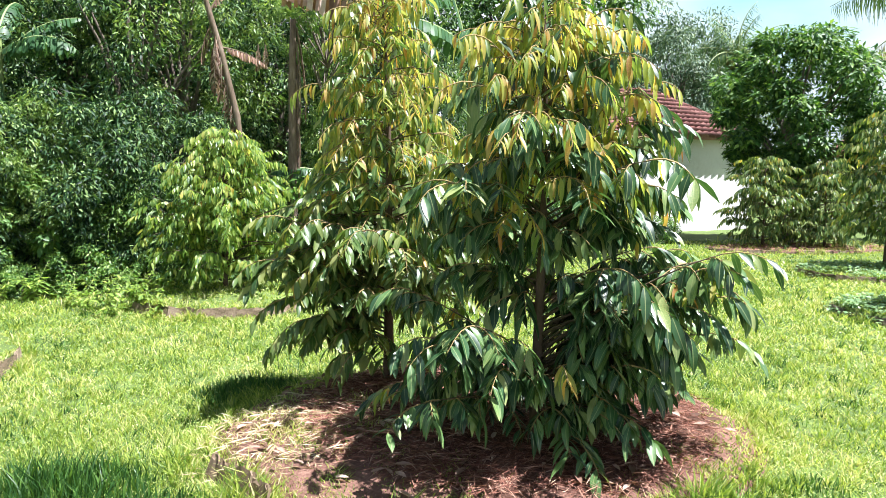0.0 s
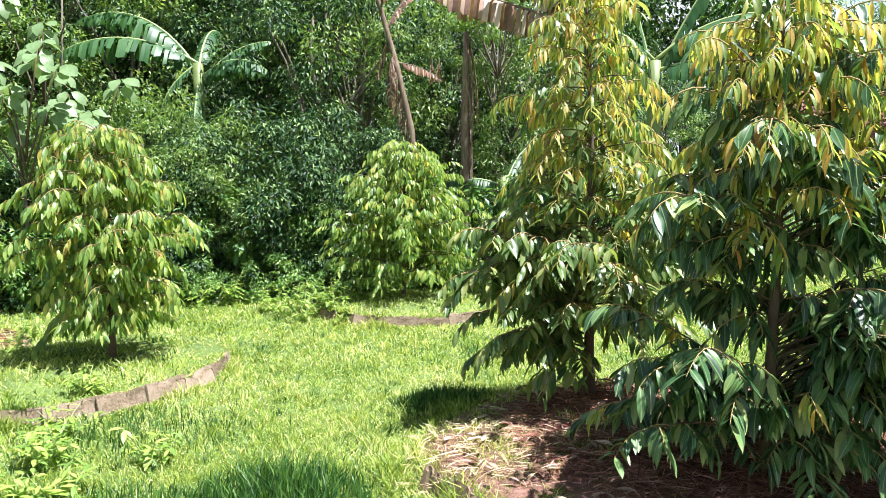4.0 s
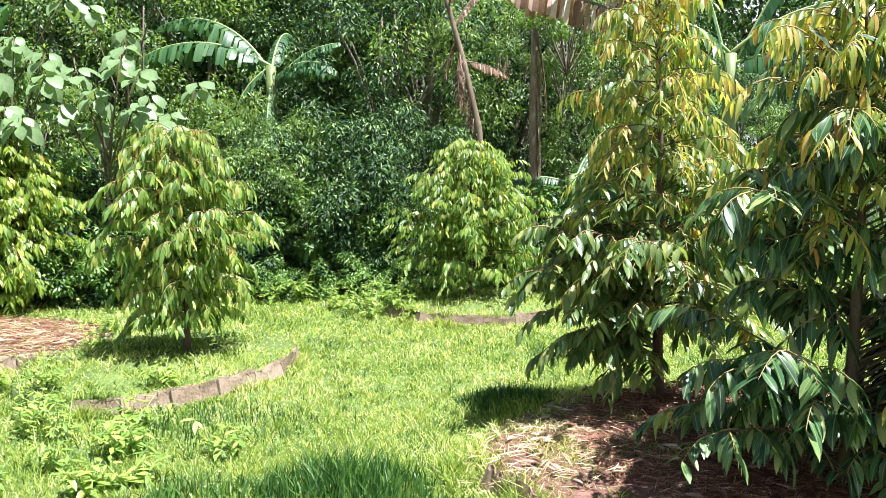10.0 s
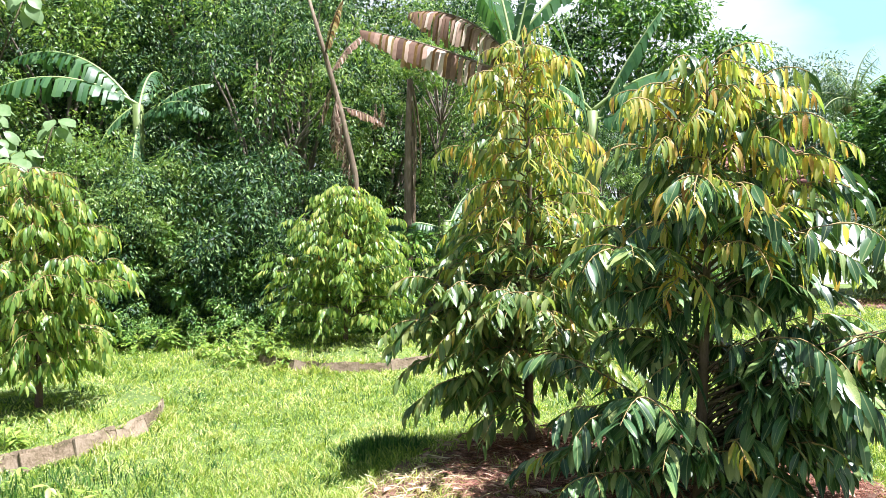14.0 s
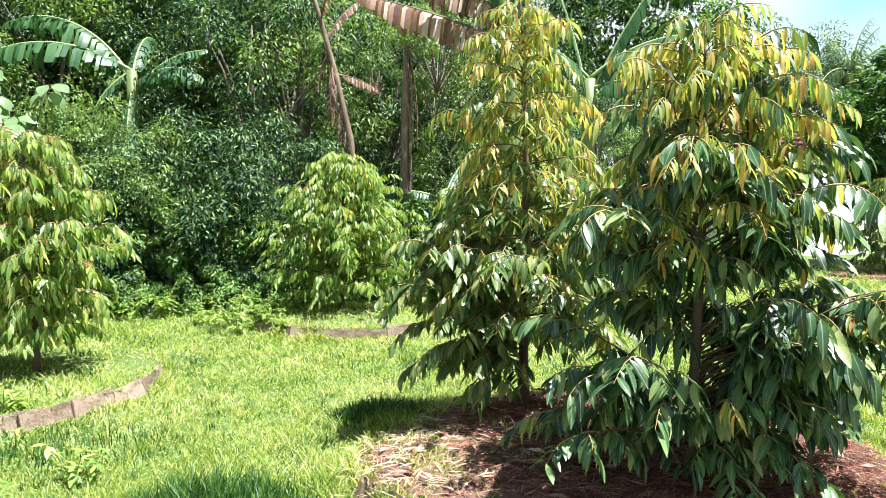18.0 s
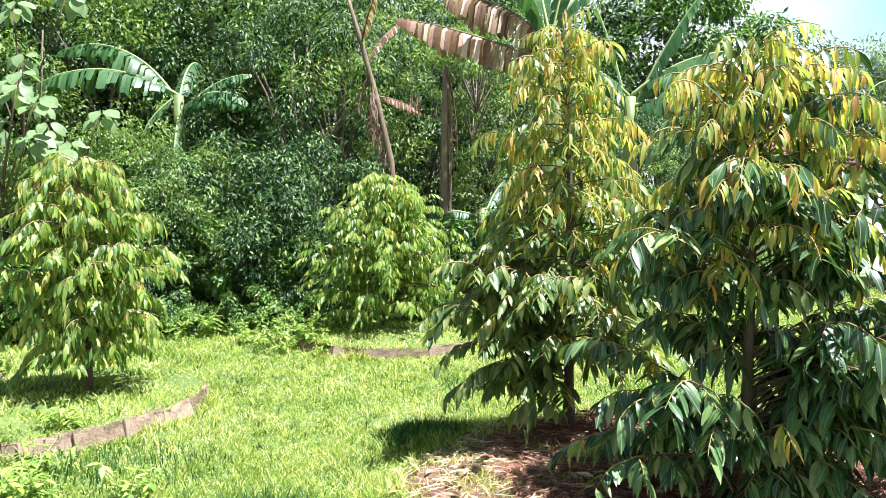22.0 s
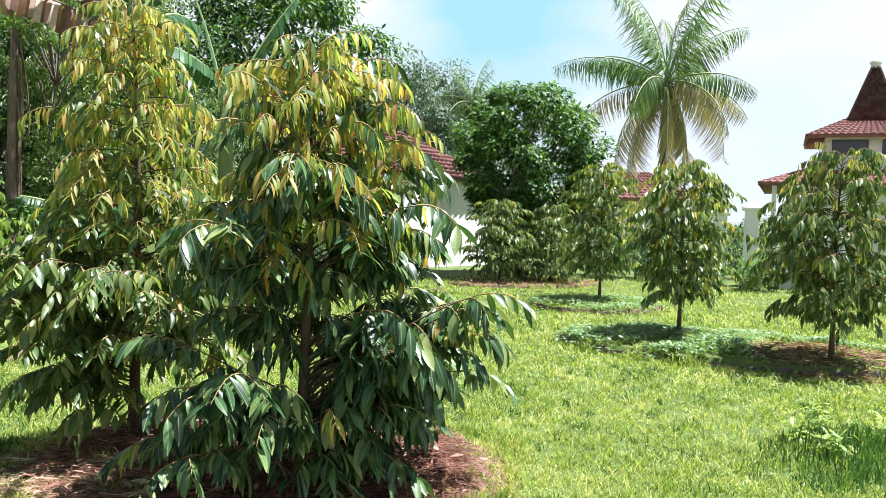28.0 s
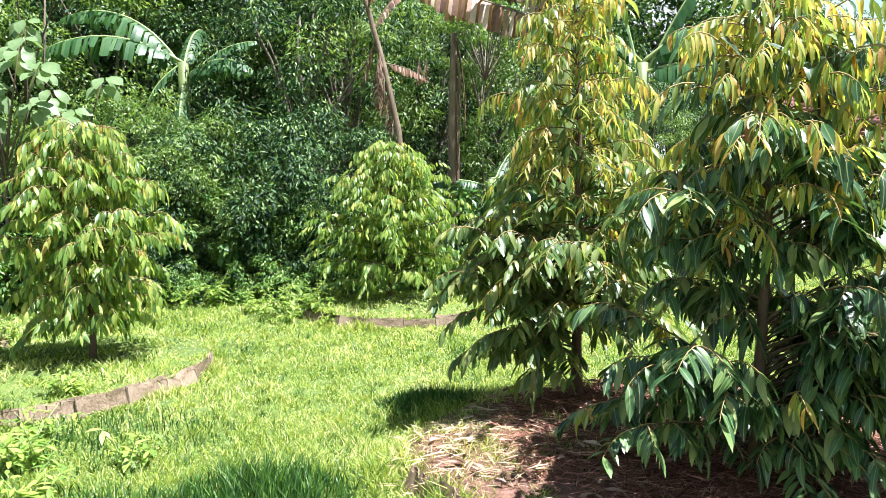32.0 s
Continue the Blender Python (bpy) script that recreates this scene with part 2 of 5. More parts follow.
MAT_PALM = leaf_material("palm_leaflet", [(0.0, (0.05, 0.12, 0.035)), (0.6, (0.10, 0.19, 0.05)), (1.0, (0.22, 0.29, 0.10))], 0.30, 0.5, 0.35)
MAT_PALM_OLD = leaf_material("old_palm_leaflet", [(0.0, (0.22, 0.20, 0.09)), (0.6, (0.36, 0.31, 0.15)), (1.0, (0.48, 0.42, 0.24))], 0.25, 0.5)
MAT_GRASS = leaf_material("grass_blade", [(0.0, (0.09, 0.165, 0.03)), (0.40, (0.205, 0.30, 0.046)), (0.75, (0.36, 0.415, 0.085)), (1.0, (0.56, 0.53, 0.28))], 0.42, 0.45, 0.35, patches=0.85)
# deep green of the taller grass, darkened further to paint in shadow
MAT_TALL = leaf_material("tall_grass_blade_shadowed", [(0.0, (0.018, 0.06, 0.012)), (0.6, (0.045, 0.12, 0.022)), (1.0, (0.12, 0.23, 0.04))], 0.34, 0.42, 0.4)
MAT_CLOVER = leaf_material("lawn_herb_leaf", [(0.0, (0.17, 0.26, 0.07)), (0.6, (0.30, 0.39, 0.11)), (1.0, (0.50, 0.52, 0.26))], 0.35, 0.5, 0.35, patches=0.4)
MAT_COVER = leaf_material("creeper_leaf", [(0.0, (0.10, 0.20, 0.07)), (0.6, (0.20, 0.33, 0.14)), (1.0, (0.36, 0.46, 0.26))], 0.3, 0.45)
MAT_WEED = leaf_material("weed_leaf", [(0.0, (0.12, 0.22, 0.04)), (0.6, (0.23, 0.34, 0.06)), (1.0, (0.38, 0.45, 0.11))], 0.40, 0.45)
MAT_STRAW = leaf_material("dry_straw", [(0.0, (0.06, 0.026, 0.018)), (0.45, (0.20, 0.085, 0.058)), (0.8, (0.33, 0.165, 0.11)), (1.0, (0.50, 0.34, 0.24))], 0.12, 0.8, 0.2, glow=0.9)
MAT_PALESTRAW = leaf_material("pale_straw", [(0.0, (0.30, 0.22, 0.12)), (0.6, (0.52, 0.42, 0.25)), (1.0, (0.68, 0.60, 0.40))], 0.2, 0.8, 0.2, glow=0.9)
MAT_BARK = rough_material("durian_bark", [(0.25, (0.05, 0.035, 0.025)), (0.6, (0.12, 0.085, 0.06)), (0.85, (0.22, 0.17, 0.12))], 18, 0.9, 0.7, 0.006, stretch=(1, 1, 0.35))
MAT_TWIG = rough_material("twig_bark", [(0.25, (0.05, 0.038, 0.024)), (0.7, (0.13, 0.10, 0.06))], 30, 0.85, 0.4, 0.003)
MAT_SHOOT = rough_material("leaf_shoot", [(0.25, (0.14, 0.10, 0.04)), (0.7, (0.34, 0.25, 0.10))], 30, 0.7, 0.3, 0.003)
MAT_TREEBARK = rough_material("tree_bark", [(0.25, (0.07, 0.055, 0.04)), (0.6, (0.17, 0.14, 0.11)), (0.9, (0.30, 0.26, 0.21))], 9, 0.9, 0.8, 0.015, stretch=(1, 1, 0.3))
MAT_DEADSTEM = rough_material("dead_banana_stem", [(0.28, (0.05, 0.036, 0.024)), (0.52, (0.16, 0.12, 0.08)), (0.8, (0.38, 0.32, 0.24))], 7, 0.9, 0.6, 0.01, stretch=(1, 1, 0.15))
MAT_BANSTEM = rough_material("banana_stem", [(0.3, (0.05, 0.075, 0.022)), (0.5, (0.12, 0.17, 0.045)), (0.75, (0.24, 0.25, 0.09))], 6, 0.55, 0.3, 0.01, stretch=(1, 1, 0.15), spec=0.4)
MAT_RIB = rough_material("leaf_rib", [(0.3, (0.20, 0.28, 0.09)), (0.8, (0.36, 0.42, 0.18))], 12, 0.5, 0.2, 0.003, spec=0.4)
MAT_GROUND = rough_material("lawn_soil", [(0.25, (0.04, 0.065, 0.018)), (0.5, (0.085, 0.125, 0.03)), (0.7, (0.15, 0.20, 0.045)), (0.9, (0.22, 0.21, 0.10))], 2.2, 0.95, 0.6, 0.02)
MAT_MULCH = rough_material("mulch_soil", [(0.25, (0.06, 0.032, 0.022)), (0.5, (0.145, 0.076, 0.054)), (0.75, (0.29, 0.175, 0.125))], 9, 0.95, 0.8, 0.02)
MAT_LITTER = rough_material("dry_litter", [(0.3, (0.07, 0.055, 0.035)), (0.5, (0.17, 0.135, 0.095)), (0.75, (0.33, 0.28, 0.21))], 7, 0.95, 0.8, 0.02)
MAT_EDGE = rough_material("weathered_clay_tile", [(0.3, (0.05, 0.05, 0.022)), (0.43, (0.125, 0.092, 0.055)), (0.56, (0.215, 0.165, 0.112)), (0.75, (0.32, 0.26, 0.19))], 9, 0.9, 0.8, 0.010, random=0.16)
MAT_ROOF = rough_material("red_roof_tile", [(0.25, (0.13, 0.06, 0.05)), (0.55, (0.25, 0.115, 0.095)), (0.8, (0.36, 0.21, 0.17))], 3, 0.85, 0.4, 0.01, random=0.35)
MAT_ROOFDARK = rough_material("dark_roof_tile", [(0.25, (0.075, 0.035, 0.04)), (0.55, (0.15, 0.075, 0.08)), (0.8, (0.23, 0.13, 0.13))], 3, 0.85, 0.4, 0.01, random=0.35)
MAT_WALL = rough_material("white_plaster", [(0.2, (0.62, 0.60, 0.57)), (0.5, (0.78, 0.77, 0.75)), (0.8, (0.83, 0.82, 0.80))], 1.2, 0.8, 0.25, 0.006)
MAT_WOOD = rough_material("brown_timber", [(0.25, (0.08, 0.052, 0.03)), (0.5, (0.19, 0.135, 0.085)), (0.75, (0.32, 0.25, 0.17))], 4, 0.7, 0.4, 0.005, stretch=(1, 1, 0.2))
MAT_DARKGLASS = material("dark_window", 0.15, 0.5)[0]
MAT_DARKGLASS.node_tree.nodes["Principled BSDF"].inputs["Base Color"].default_value = (0.02, 0.025, 0.03, 1)
MAT_NUT = rough_material("coconut_husk", [(0.3, (0.16, 0.15, 0.04)), (0.8, (0.32, 0.24, 0.08))], 8, 0.6, 0.3, 0.004)


# ---- building blocks ----
def mesh_of(name, verts, faces, mats, index=None, smooth=True):
    me = bpy.data.meshes.new(name)
    me.from_pydata([tuple(v) for v in verts], [], [tuple(f) for f in faces])
    for m in mats if isinstance(mats, (list, tuple)) else [mats]:
        me.materials.append(m)
    if index is not None:
        me.polygons.foreach_set("material_index", np.asarray(index, np.int32))
    if smooth:
        me.polygons.foreach_set("use_smooth", np.ones(len(me.polygons), bool))
    me.update()
    return me


def soup(name, verts, quads, mats, index=None, tris=None):
    """A mesh from arrays of many small pieces: quads, and tris where given."""
    me = bpy.data.meshes.new(name)
    verts = np.asarray(verts, np.float32)
    quads = np.asarray(quads, np.int32).reshape(-1, 4)
    tris = np.zeros((0, 3), np.int32) if tris is None else np.asarray(tris, np.int32).reshape(-1, 3)
    me.vertices.add(len(verts))
    me.vertices.foreach_set("co", verts.ravel())
    me.loops.add(quads.size + tris.size)
    me.loops.foreach_set("vertex_index", np.concatenate([quads.ravel(), tris.ravel()]))
    me.polygons.add(len(quads) + len(tris))
    starts = np.concatenate([np.arange(len(quads)) * 4, quads.size + np.arange(len(tris)) * 3]).astype(np.int32)
    me.polygons.foreach_set("loop_start", starts)
    for m in mats if isinstance(mats, (list, tuple)) else [mats]:
        me.materials.append(m)
    if index is not None:
        me.polygons.foreach_set("material_index", np.asarray(index, np.int32))
    me.polygons.foreach_set("use_smooth", np.ones(len(quads) + len(tris), bool))
    me.update(calc_edges=True)
    return me


def part(name, me, mat=None, parent=None, label="", kind=""):
    """Links a mesh or bmesh as one part under a thing or a part."""
    if isinstance(me, bmesh.types.BMesh):
        data = bpy.data.meshes.new(name)
        me.to_mesh(data)
        me.free()
        me = data
    if mat is not None and not me.materials:
        me.materials.append(mat)
    ob = new(name, me)
    if parent is not None:
        ob.parent = parent
    return tagged(ob, label=label, kind=kind)


def thing(name, x, y, z, label, category, group="", kind="", turn=0.0):
    ob = new(name)
    ob.matrix_basis = pose(x, y, z, 0, 0, turn)
    ob.empty_display_size = 0.1
    return tagged(ob, label, category, group, kind)


def tube(path, radii, sides=8, close=True):
    """Verts and faces of a tapered tube along a path."""
    path = [Vector(p) for p in path]
    verts, faces = [], []
    ref = Vector((0.31, 0.83, 0.2))
    for i, p in enumerate(path):
        d = (path[min(i + 1, len(path) - 1)] - path[max(i - 1, 0)]).normalized()
        a = d.cross(ref)
        a = a.normalized() if a.length > 1e-4 else d.orthogonal().normalized()
        b = d.cross(a)
        for k in range(sides):
            w = 2 * math.pi * k / sides
            verts.append(p + (a * math.cos(w) + b * math.sin(w)) * radii[i])
    for i in range(len(path) - 1):
        for k in range(sides):
            q = (k + 1) % sides
            faces.append((i * sides + k, i * sides + q, (i + 1) * sides + q, (i + 1) * sides + k))
    if close:
        faces.append(tuple(range(sides - 1, -1, -1)))
        faces.append(tuple(range((len(path) - 1) * sides, len(path) * sides)))
    return verts, faces


def tube_mesh(name, path, radii, mat, sides=8):
    return mesh_of(name, *tube(path, radii, sides), mat)


def box_bm(sx, sy, sz, bevel=0.0, at=(0, 0, 0)):
    bm = bmesh.new()
    bmesh.ops.create_cube(bm, size=1.0, matrix=Matrix.Translation(at) @ Matrix.Diagonal((sx, sy, sz, 1)))
    if bevel:
        bmesh.ops.bevel(bm, geom=bm.edges[:], offset=bevel, segments=2, affect="EDGES", profile=0.5)
    return bm


def leaf_shape(n=4, width=0.28, fold=0.10, droop=0.25, wave=0.0, belly=0.45):
    """A leaf blade along +y, one unit long: verts and quads, folded along its midrib and bent down towards the tip."""
    verts, quads = [], []
    for i in range(n + 1):
        s = i / n
        w = width / 2 * max(0.06, math.sin(math.pi * min(1, s ** (math.log(0.5) / math.log(belly)))) ** 0.8) if 0 < s < 1 else width * 0.03
        z = -droop * s * s
        up = fold * w / (width / 2)
        wz = wave * math.sin(s * 9)
        verts += [(-w, s, z + up * 0.3 + wz), (0, s, z - up * 0.25), (w, s, z + up * 0.3 - wz)]
    for i in range(n):
        a = 3 * i
        quads += [(a, a + 1, a + 4, a + 3), (a + 1, a + 2, a + 5, a + 4)]
    return np.array(verts), np.array(quads)


def scatter(shape, spots, ways, normals, sizes):
    """Many copies of a shape in arrays: base points, directions, upper sides and lengths."""
    sv, sq = shape
    spots, ways, normals = (np.asarray(a, float).reshape(-1, 3) for a in (spots, ways, normals))
    ways = ways / np.linalg.norm(ways, axis=1, keepdims=True)
    side = np.cross(ways, normals)
    side /= np.linalg.norm(side, axis=1, keepdims=True) + 1e-9
    up = np.cross(side, ways)
    sizes = np.asarray(sizes, float)[:, None, None]
    v = spots[:, None] + sizes * (sv[None, :, 0:1] * side[:, None] + sv[None, :, 1:2] * ways[:, None] + sv[None, :, 2:3] * up[:, None])
    q = sq[None] + (np.arange(len(spots)) * len(sv))[:, None, None]
    return v.reshape(-1, 3), q.reshape(-1, 4)


def join(pieces):
    verts, quads, n = [], [], 0
    for v, q in pieces:
        verts.append(v)
        quads.append(q + n)
        n += len(v)
    return np.concatenate(verts), np.concatenate(quads)


def bent(rng, start, way, length, steps, drop, wander=0.06):
    """A path that sags under its weight and wanders a little."""
    p, d, out = Vector(start), Vector(way).normalized(), [Vector(start)]
    for i in range(steps):
        d = (d + Vector((rng.uniform(-wander, wander), rng.uniform(-wander, wander), -drop / steps + rng.uniform(-wander, wander) * 0.5))).normalized()
        p = p + d * (length / steps)
        out.append(p.copy())
    return out


LEAF_FINE = [leaf_shape(5, 0.31, 0.08, d, w, 0.50) for d, w in ((0.22, 0.008), (0.4, 0.012), (0.62, 0.006))]
LEAF_SLIM = [leaf_shape(4, 0.22, 0.09, d, 0.0, 0.48) for d in (0.25, 0.45, 0.6)]
LEAF_MID = [leaf_shape(3, 0.33, 0.08, d, 0.0, 0.50) for d in (0.2, 0.4)]


# ---- durian trees ----
def across(me, values):
    """Keeps how far each point of a leaf lies from its midrib."""
    a = me.attributes.new("across", "FLOAT", "POINT")
    a.data.foreach_set("value", np.asarray(values, np.float32))


def durian(x, y, z, height, seed, label, shape, branches=60, leaf=0.16, gold=0.35, green="dark", near=0, lean=(0, 0), fine=True,
           thick=0.026, group="young durian trees", space=0.11, per=10, shoot=0.2, rise=(0.15, 0.8), sag=0.55, low=0.1, extra=(), warm=0.22, fan=(0.5, 1.0), hangs=(0.15, 0.95)):
    """A young durian tree: a straight stem, side branches, and on them arching shoots from which lance-shaped leaves hang like combs.
    shape(turn in degrees, height): how far a branch reaches there, 0 for none; near: how many leaves are pieces of their own."""
    rng = random.Random(seed)
    tree = thing("durian_tree", x, y, z, label, "tree", group)
    stem = []
    for i in range(11):
        s = i / 10
        stem.append(Vector((lean[0] * s * s + 0.012 * math.sin(5 * s + seed), lean[1] * s * s + 0.012 * math.cos(4 * s + seed), height * 0.97 * s - (0.04 if i == 0 else 0))))
    part("trunk", tube_mesh("trunk", stem, [thick * (1.3 if i == 0 else 1.0) * (1 - 0.82 * i / 10) for i in range(11)], MAT_BARK, 10), None, tree)
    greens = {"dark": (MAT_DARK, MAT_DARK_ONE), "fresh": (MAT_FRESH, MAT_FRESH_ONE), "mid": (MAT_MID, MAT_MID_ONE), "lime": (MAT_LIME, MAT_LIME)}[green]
    forms, slim = (LEAF_FINE, LEAF_SLIM) if fine else (LEAF_MID, LEAF_MID)
    allv, allf = [], []
    leaves = []  # point, way, upper side, size, golden
    up = Vector((0, 0, 1))
    plan = [(low + (height * 0.96 - low) * (i + rng.random() * 0.9) / branches, i * 2.39996 + rng.uniform(-0.35, 0.35)) for i in range(branches)]
    for h0, h1, a0, a1, n in extra:
        plan += [(rng.uniform(h0, h1), radians(a0 + (a1 - a0) * (i + rng.random()) / n)) for i in range(n)]
    for h, az in plan:
        out = shape(math.degrees(az) % 360, h) * rng.uniform(0.5, 1.1)
        if out < 0.04:
            continue
        s = h / height
        f = s / 0.97 * 10
        a = stem[min(9, int(f))].lerp(stem[min(9, int(f)) + 1], f - int(f)) if f < 10 else stem[10]
        path = bent(rng, a, (math.cos(az), math.sin(az), rng.uniform(*rise) + 1.3 * max(0, s - 0.6)), out * 1.06, 7, sag * rng.uniform(0.6, 1.25), 0.08)
        r0 = 0.0028 + 0.0065 * out * thick / 0.03
        part("branch", tube_mesh("branch", path, [r0 * (1 - 0.75 * j / 7) for j in range(8)], MAT_TWIG, 6), None, tree)
        count = max(1, int(out / space))
        shoots = []
        for j in range(count):
            u = (0.25 + 0.72 * (j + 0.3 + 0.5 * rng.random()) / count) * 7
            q = min(6, int(u))
            p, d = path[q].lerp(path[q + 1], u - q), (path[q + 1] - path[q]).normalized()
            side = d.cross(up).normalized() * (1 if j % 2 else -1)
            ln = shoot * rng.uniform(0.55, 1.2) * (1.15 - 0.4 * u / 7)
            shoots.append((bent(rng, p, side * rng.uniform(0.5, 1.1) + d * rng.uniform(0.3, 0.9) + up * rng.uniform(0.0, 0.7), ln, 4, 1.1, 0.14), False))
        d = (path[7] - path[6]).normalized()
        shoots.append((bent(rng, path[7], d + up * 0.15, shoot * rng.uniform(0.8, 1.2), 4, 1.2, 0.08), True))
        for t, tip in shoots:
            if fine:
                v, fc = tube(t, [0.0034, 0.003, 0.0026, 0.002, 0.0012], 4, False)
                allv.append(np.array([tuple(c) for c in v]))
                allf.append(np.array(fc))
            heat = gold * min(1.5, max(0.04, (s - warm) * 2.4))
            young = rng.random() < heat * (1.15 if tip else 0.9)
            m = max(3, int(per * rng.uniform(0.75, 1.2)))
            spread, hang, size0 = rng.uniform(*fan), rng.uniform(*hangs), leaf * rng.uniform(0.82, 1.12)
            for k in range(m):
                w = (0.12 + 0.88 * (k + rng.uniform(0.2, 0.8)) / m) * 4
                q = min(3, int(w))
                p, d = t[q].lerp(t[q + 1], min(1.0, w - q)), (t[q + 1] - t[q]).normalized()
                flat = Vector((d.x, d.y, 0))
                flat = flat.normalized() if flat.length > 0.05 else Vector((math.cos(az), math.sin(az), 0))
                side = flat.cross(up) * (1 if k % 2 else -1)
                hot = rng.random() < (0.85 if young else 0.10 * heat)
                way = side * spread * rng.uniform(0.7, 1.25) + flat * rng.uniform(0.15, 0.8) - up * (hang * rng.uniform(0.7, 1.3) + (0.45 if hot else 0.0))
                nrm = side * 0.75 + flat * 0.35 + up * 0.75 + Vector((rng.uniform(-0.3, 0.3), rng.uniform(-0.3, 0.3), 0))
                leaves.append((p, way.normalized(), nrm, size0 * rng.uniform(0.72, 1.1) * (0.82 if hot else 1.0), hot))
    if allv:
        part("twig_spray", soup("twig_spray", *join(list(zip(allv, allf))), MAT_SHOOT), None, tree, "thin yellow-brown leaf shoots", "stuff")
    # leaves nearest to the path are pieces of their own, the rest is one mesh
    leaves.sort(key=lambda e: (e[0].y * 0.9 + abs(e[0].x) * 0.3 - e[0].z * 0.05))
    mine = leaves[:near * 3:3][:near]
    used = set(id(e) for e in mine)
    if near:
        stock = {(hot, k): soup("leaf", *(slim if hot else forms)[k], MAT_GOLD_ONE if hot else greens[1]) for hot in (False, True) for k in range(len(forms))}
        for (hot, k), me in stock.items():
            across(me, (slim if hot else forms)[k][0][:, 0])
        for p, way, nrm, size, hot in mine:
            side = way.cross(nrm).normalized()
            face = side.cross(way)
            ob = part("leaf", stock[(hot, rng.randrange(len(forms)))], None, tree)
            ob.matrix_basis = Matrix(((side.x * size, way.x * size, face.x * size, p.x), (side.y * size, way.y * size, face.y * size, p.y), (side.z * size, way.z * size, face.z * size, p.z), (0, 0, 0, 1)))
    for hot in (False, True):
        rest = [e for e in leaves if e[4] == hot and id(e) not in used]
        if not rest:
            continue
        kinds = slim if hot else forms
        groups = [rest[k::len(kinds)] for k in range(len(kinds))]
        v, q = join([scatter(kinds[k], [e[0] for e in g], [e[1] for e in g], [e[2] for e in g], [e[3] for e in g]) for k, g in enumerate(groups) if g])
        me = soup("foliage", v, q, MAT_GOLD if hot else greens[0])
        across(me, np.concatenate([np.tile(kinds[k][0][:, 0], len(g)) for k, g in enumerate(groups) if g]))
        part("foliage", me, None, tree, "yellow-bronze young leaves" if hot else "hanging green leaves", "stuff")
    return tree


def blend(h, *stops):
    """A value at height h between the stops (height, value)."""
    return float(np.interp(h, [p for p, _ in stops], [v for _, v in stops]))


def shape_dark(a, h):
    """The dark tree: a low skirt of branches to one side, a bare lower stem, a full crown above it."""
    right, leftward, front = a < 62 or a > 300, 150 < a < 228, 228 <= a <= 300
    if h < 0.70:
        if right:
            return (0.34 if 300 < a < 330 else 0) if h < 0.14 else blend(h, (0.14, 0.62), (0.22, 0.68), (0.40, 0.84), (0.62, 0.74), (0.70, 0.6)) * (1.0 if a < 40 or a > 332 else 0.62)
        if leftward:
            return 0.62 if 0.15 < h < 0.36 else 0.28 if h > 0.64 else 0
        if front:
            return 0.34 if h < 0.26 and a > 268 else 0
        return 0.36 if h > 0.58 else 0
    if h < 0.84:
        return 0.46 if leftward else 0 if right or front else 0.35
    return blend(h, (0.84, 0.46), (1.1, 0.55), (1.45, 0.46), (1.7, 0.30), (1.86, 0.13), (2.02, 0.05)) * (1.0 + 0.08 * math.cos(radians(a))) * (blend(h, (0.84, 0.35), (1.2, 0.8), (1.4, 1.0)) if front else 1.0)


def shape_golden(a, h):
    """The golden tree: one low bough, then a ragged crown that narrows upwards."""
    if h < 0.36:
        return 0.55 if 165 < a < 245 and h > 0.16 else 0
    return blend(h, (0.36, 0.62), (0.75, 0.62), (1.1, 0.44), (1.5, 0.40), (1.9, 0.27), (2.25, 0.08)) * (1.0 - 0.08 * math.cos(radians(a)))


def egg(wide, low, high, belly=0.42, stalk=0.55, tip=0.8):
    """A plain crown, widest at a share of its height."""
    def reach(a, h):
        s = min(1.0, max(0.0, (h - low) / (high - low)))
        k = stalk + (1 - stalk) * s / belly if s < belly else math.cos((s - belly) / (1 - belly) * math.pi / 2) ** tip * 0.95 + 0.05
        return wide * k if h >= low else 0
    return reach


T1 = durian(1.17, 3.22, 0.17, 2.06, 11, "young durian tree with dark glossy leaves on a mulched bed", shape_dark, 150, 0.122, 0.9, "dark", 300, (0.0, 0.02), thick=0.03, space=0.085, per=10, extra=((0.2, 0.64, -58, 46, 11), (0.16, 0.28, 165, 212, 4), (0.85, 1.25, -35, 40, 7), (0.1, 0.2, 285, 322, 3), (0.22, 0.5, -62, 10, 9), (0.14, 0.34, -42, 25, 8)), rise=(0.35, 1.1), sag=0.6, warm=0.36, hangs=(0.2, 0.95))
T2 = durian(0.56, 4.36, 0.2, 2.42, 23, "young durian tree with golden new leaves on a mulched bed", shape_golden, 160, 0.106, 1.0, "mid", 300, (-0.06, 0.0), thick=0.033, space=0.088, per=11, warm=0.25, extra=((0.4, 0.9, 120, 260, 24), (0.18, 0.34, 172, 238, 7)))
T3 = durian(-2.88, 5.38, 0.12, 1.80, 31, "young durian tree with light green leaves in a grassy ringed bed", egg(0.53, 0.24, 1.84, 0.36, 0.6, 1.05), 150, 0.098, 0.12, "fresh", 220, (-0.03, 0), thick=0.026, low=0.22, space=0.085, shoot=0.17, fan=(0.35, 0.75), hangs=(0.5, 1.3))
T4 = durian(-1.02, 8.5, 0.1, 1.86, 43, "bushy light green durian tree at the wood's edge", egg(0.84, 0.2, 1.9, 0.22, 0.85, 1.25), 190, 0.092, 0.1, "fresh", 0, fine=False, space=0.09, shoot=0.17, fan=(0.35, 0.75), hangs=(0.5, 1.3))
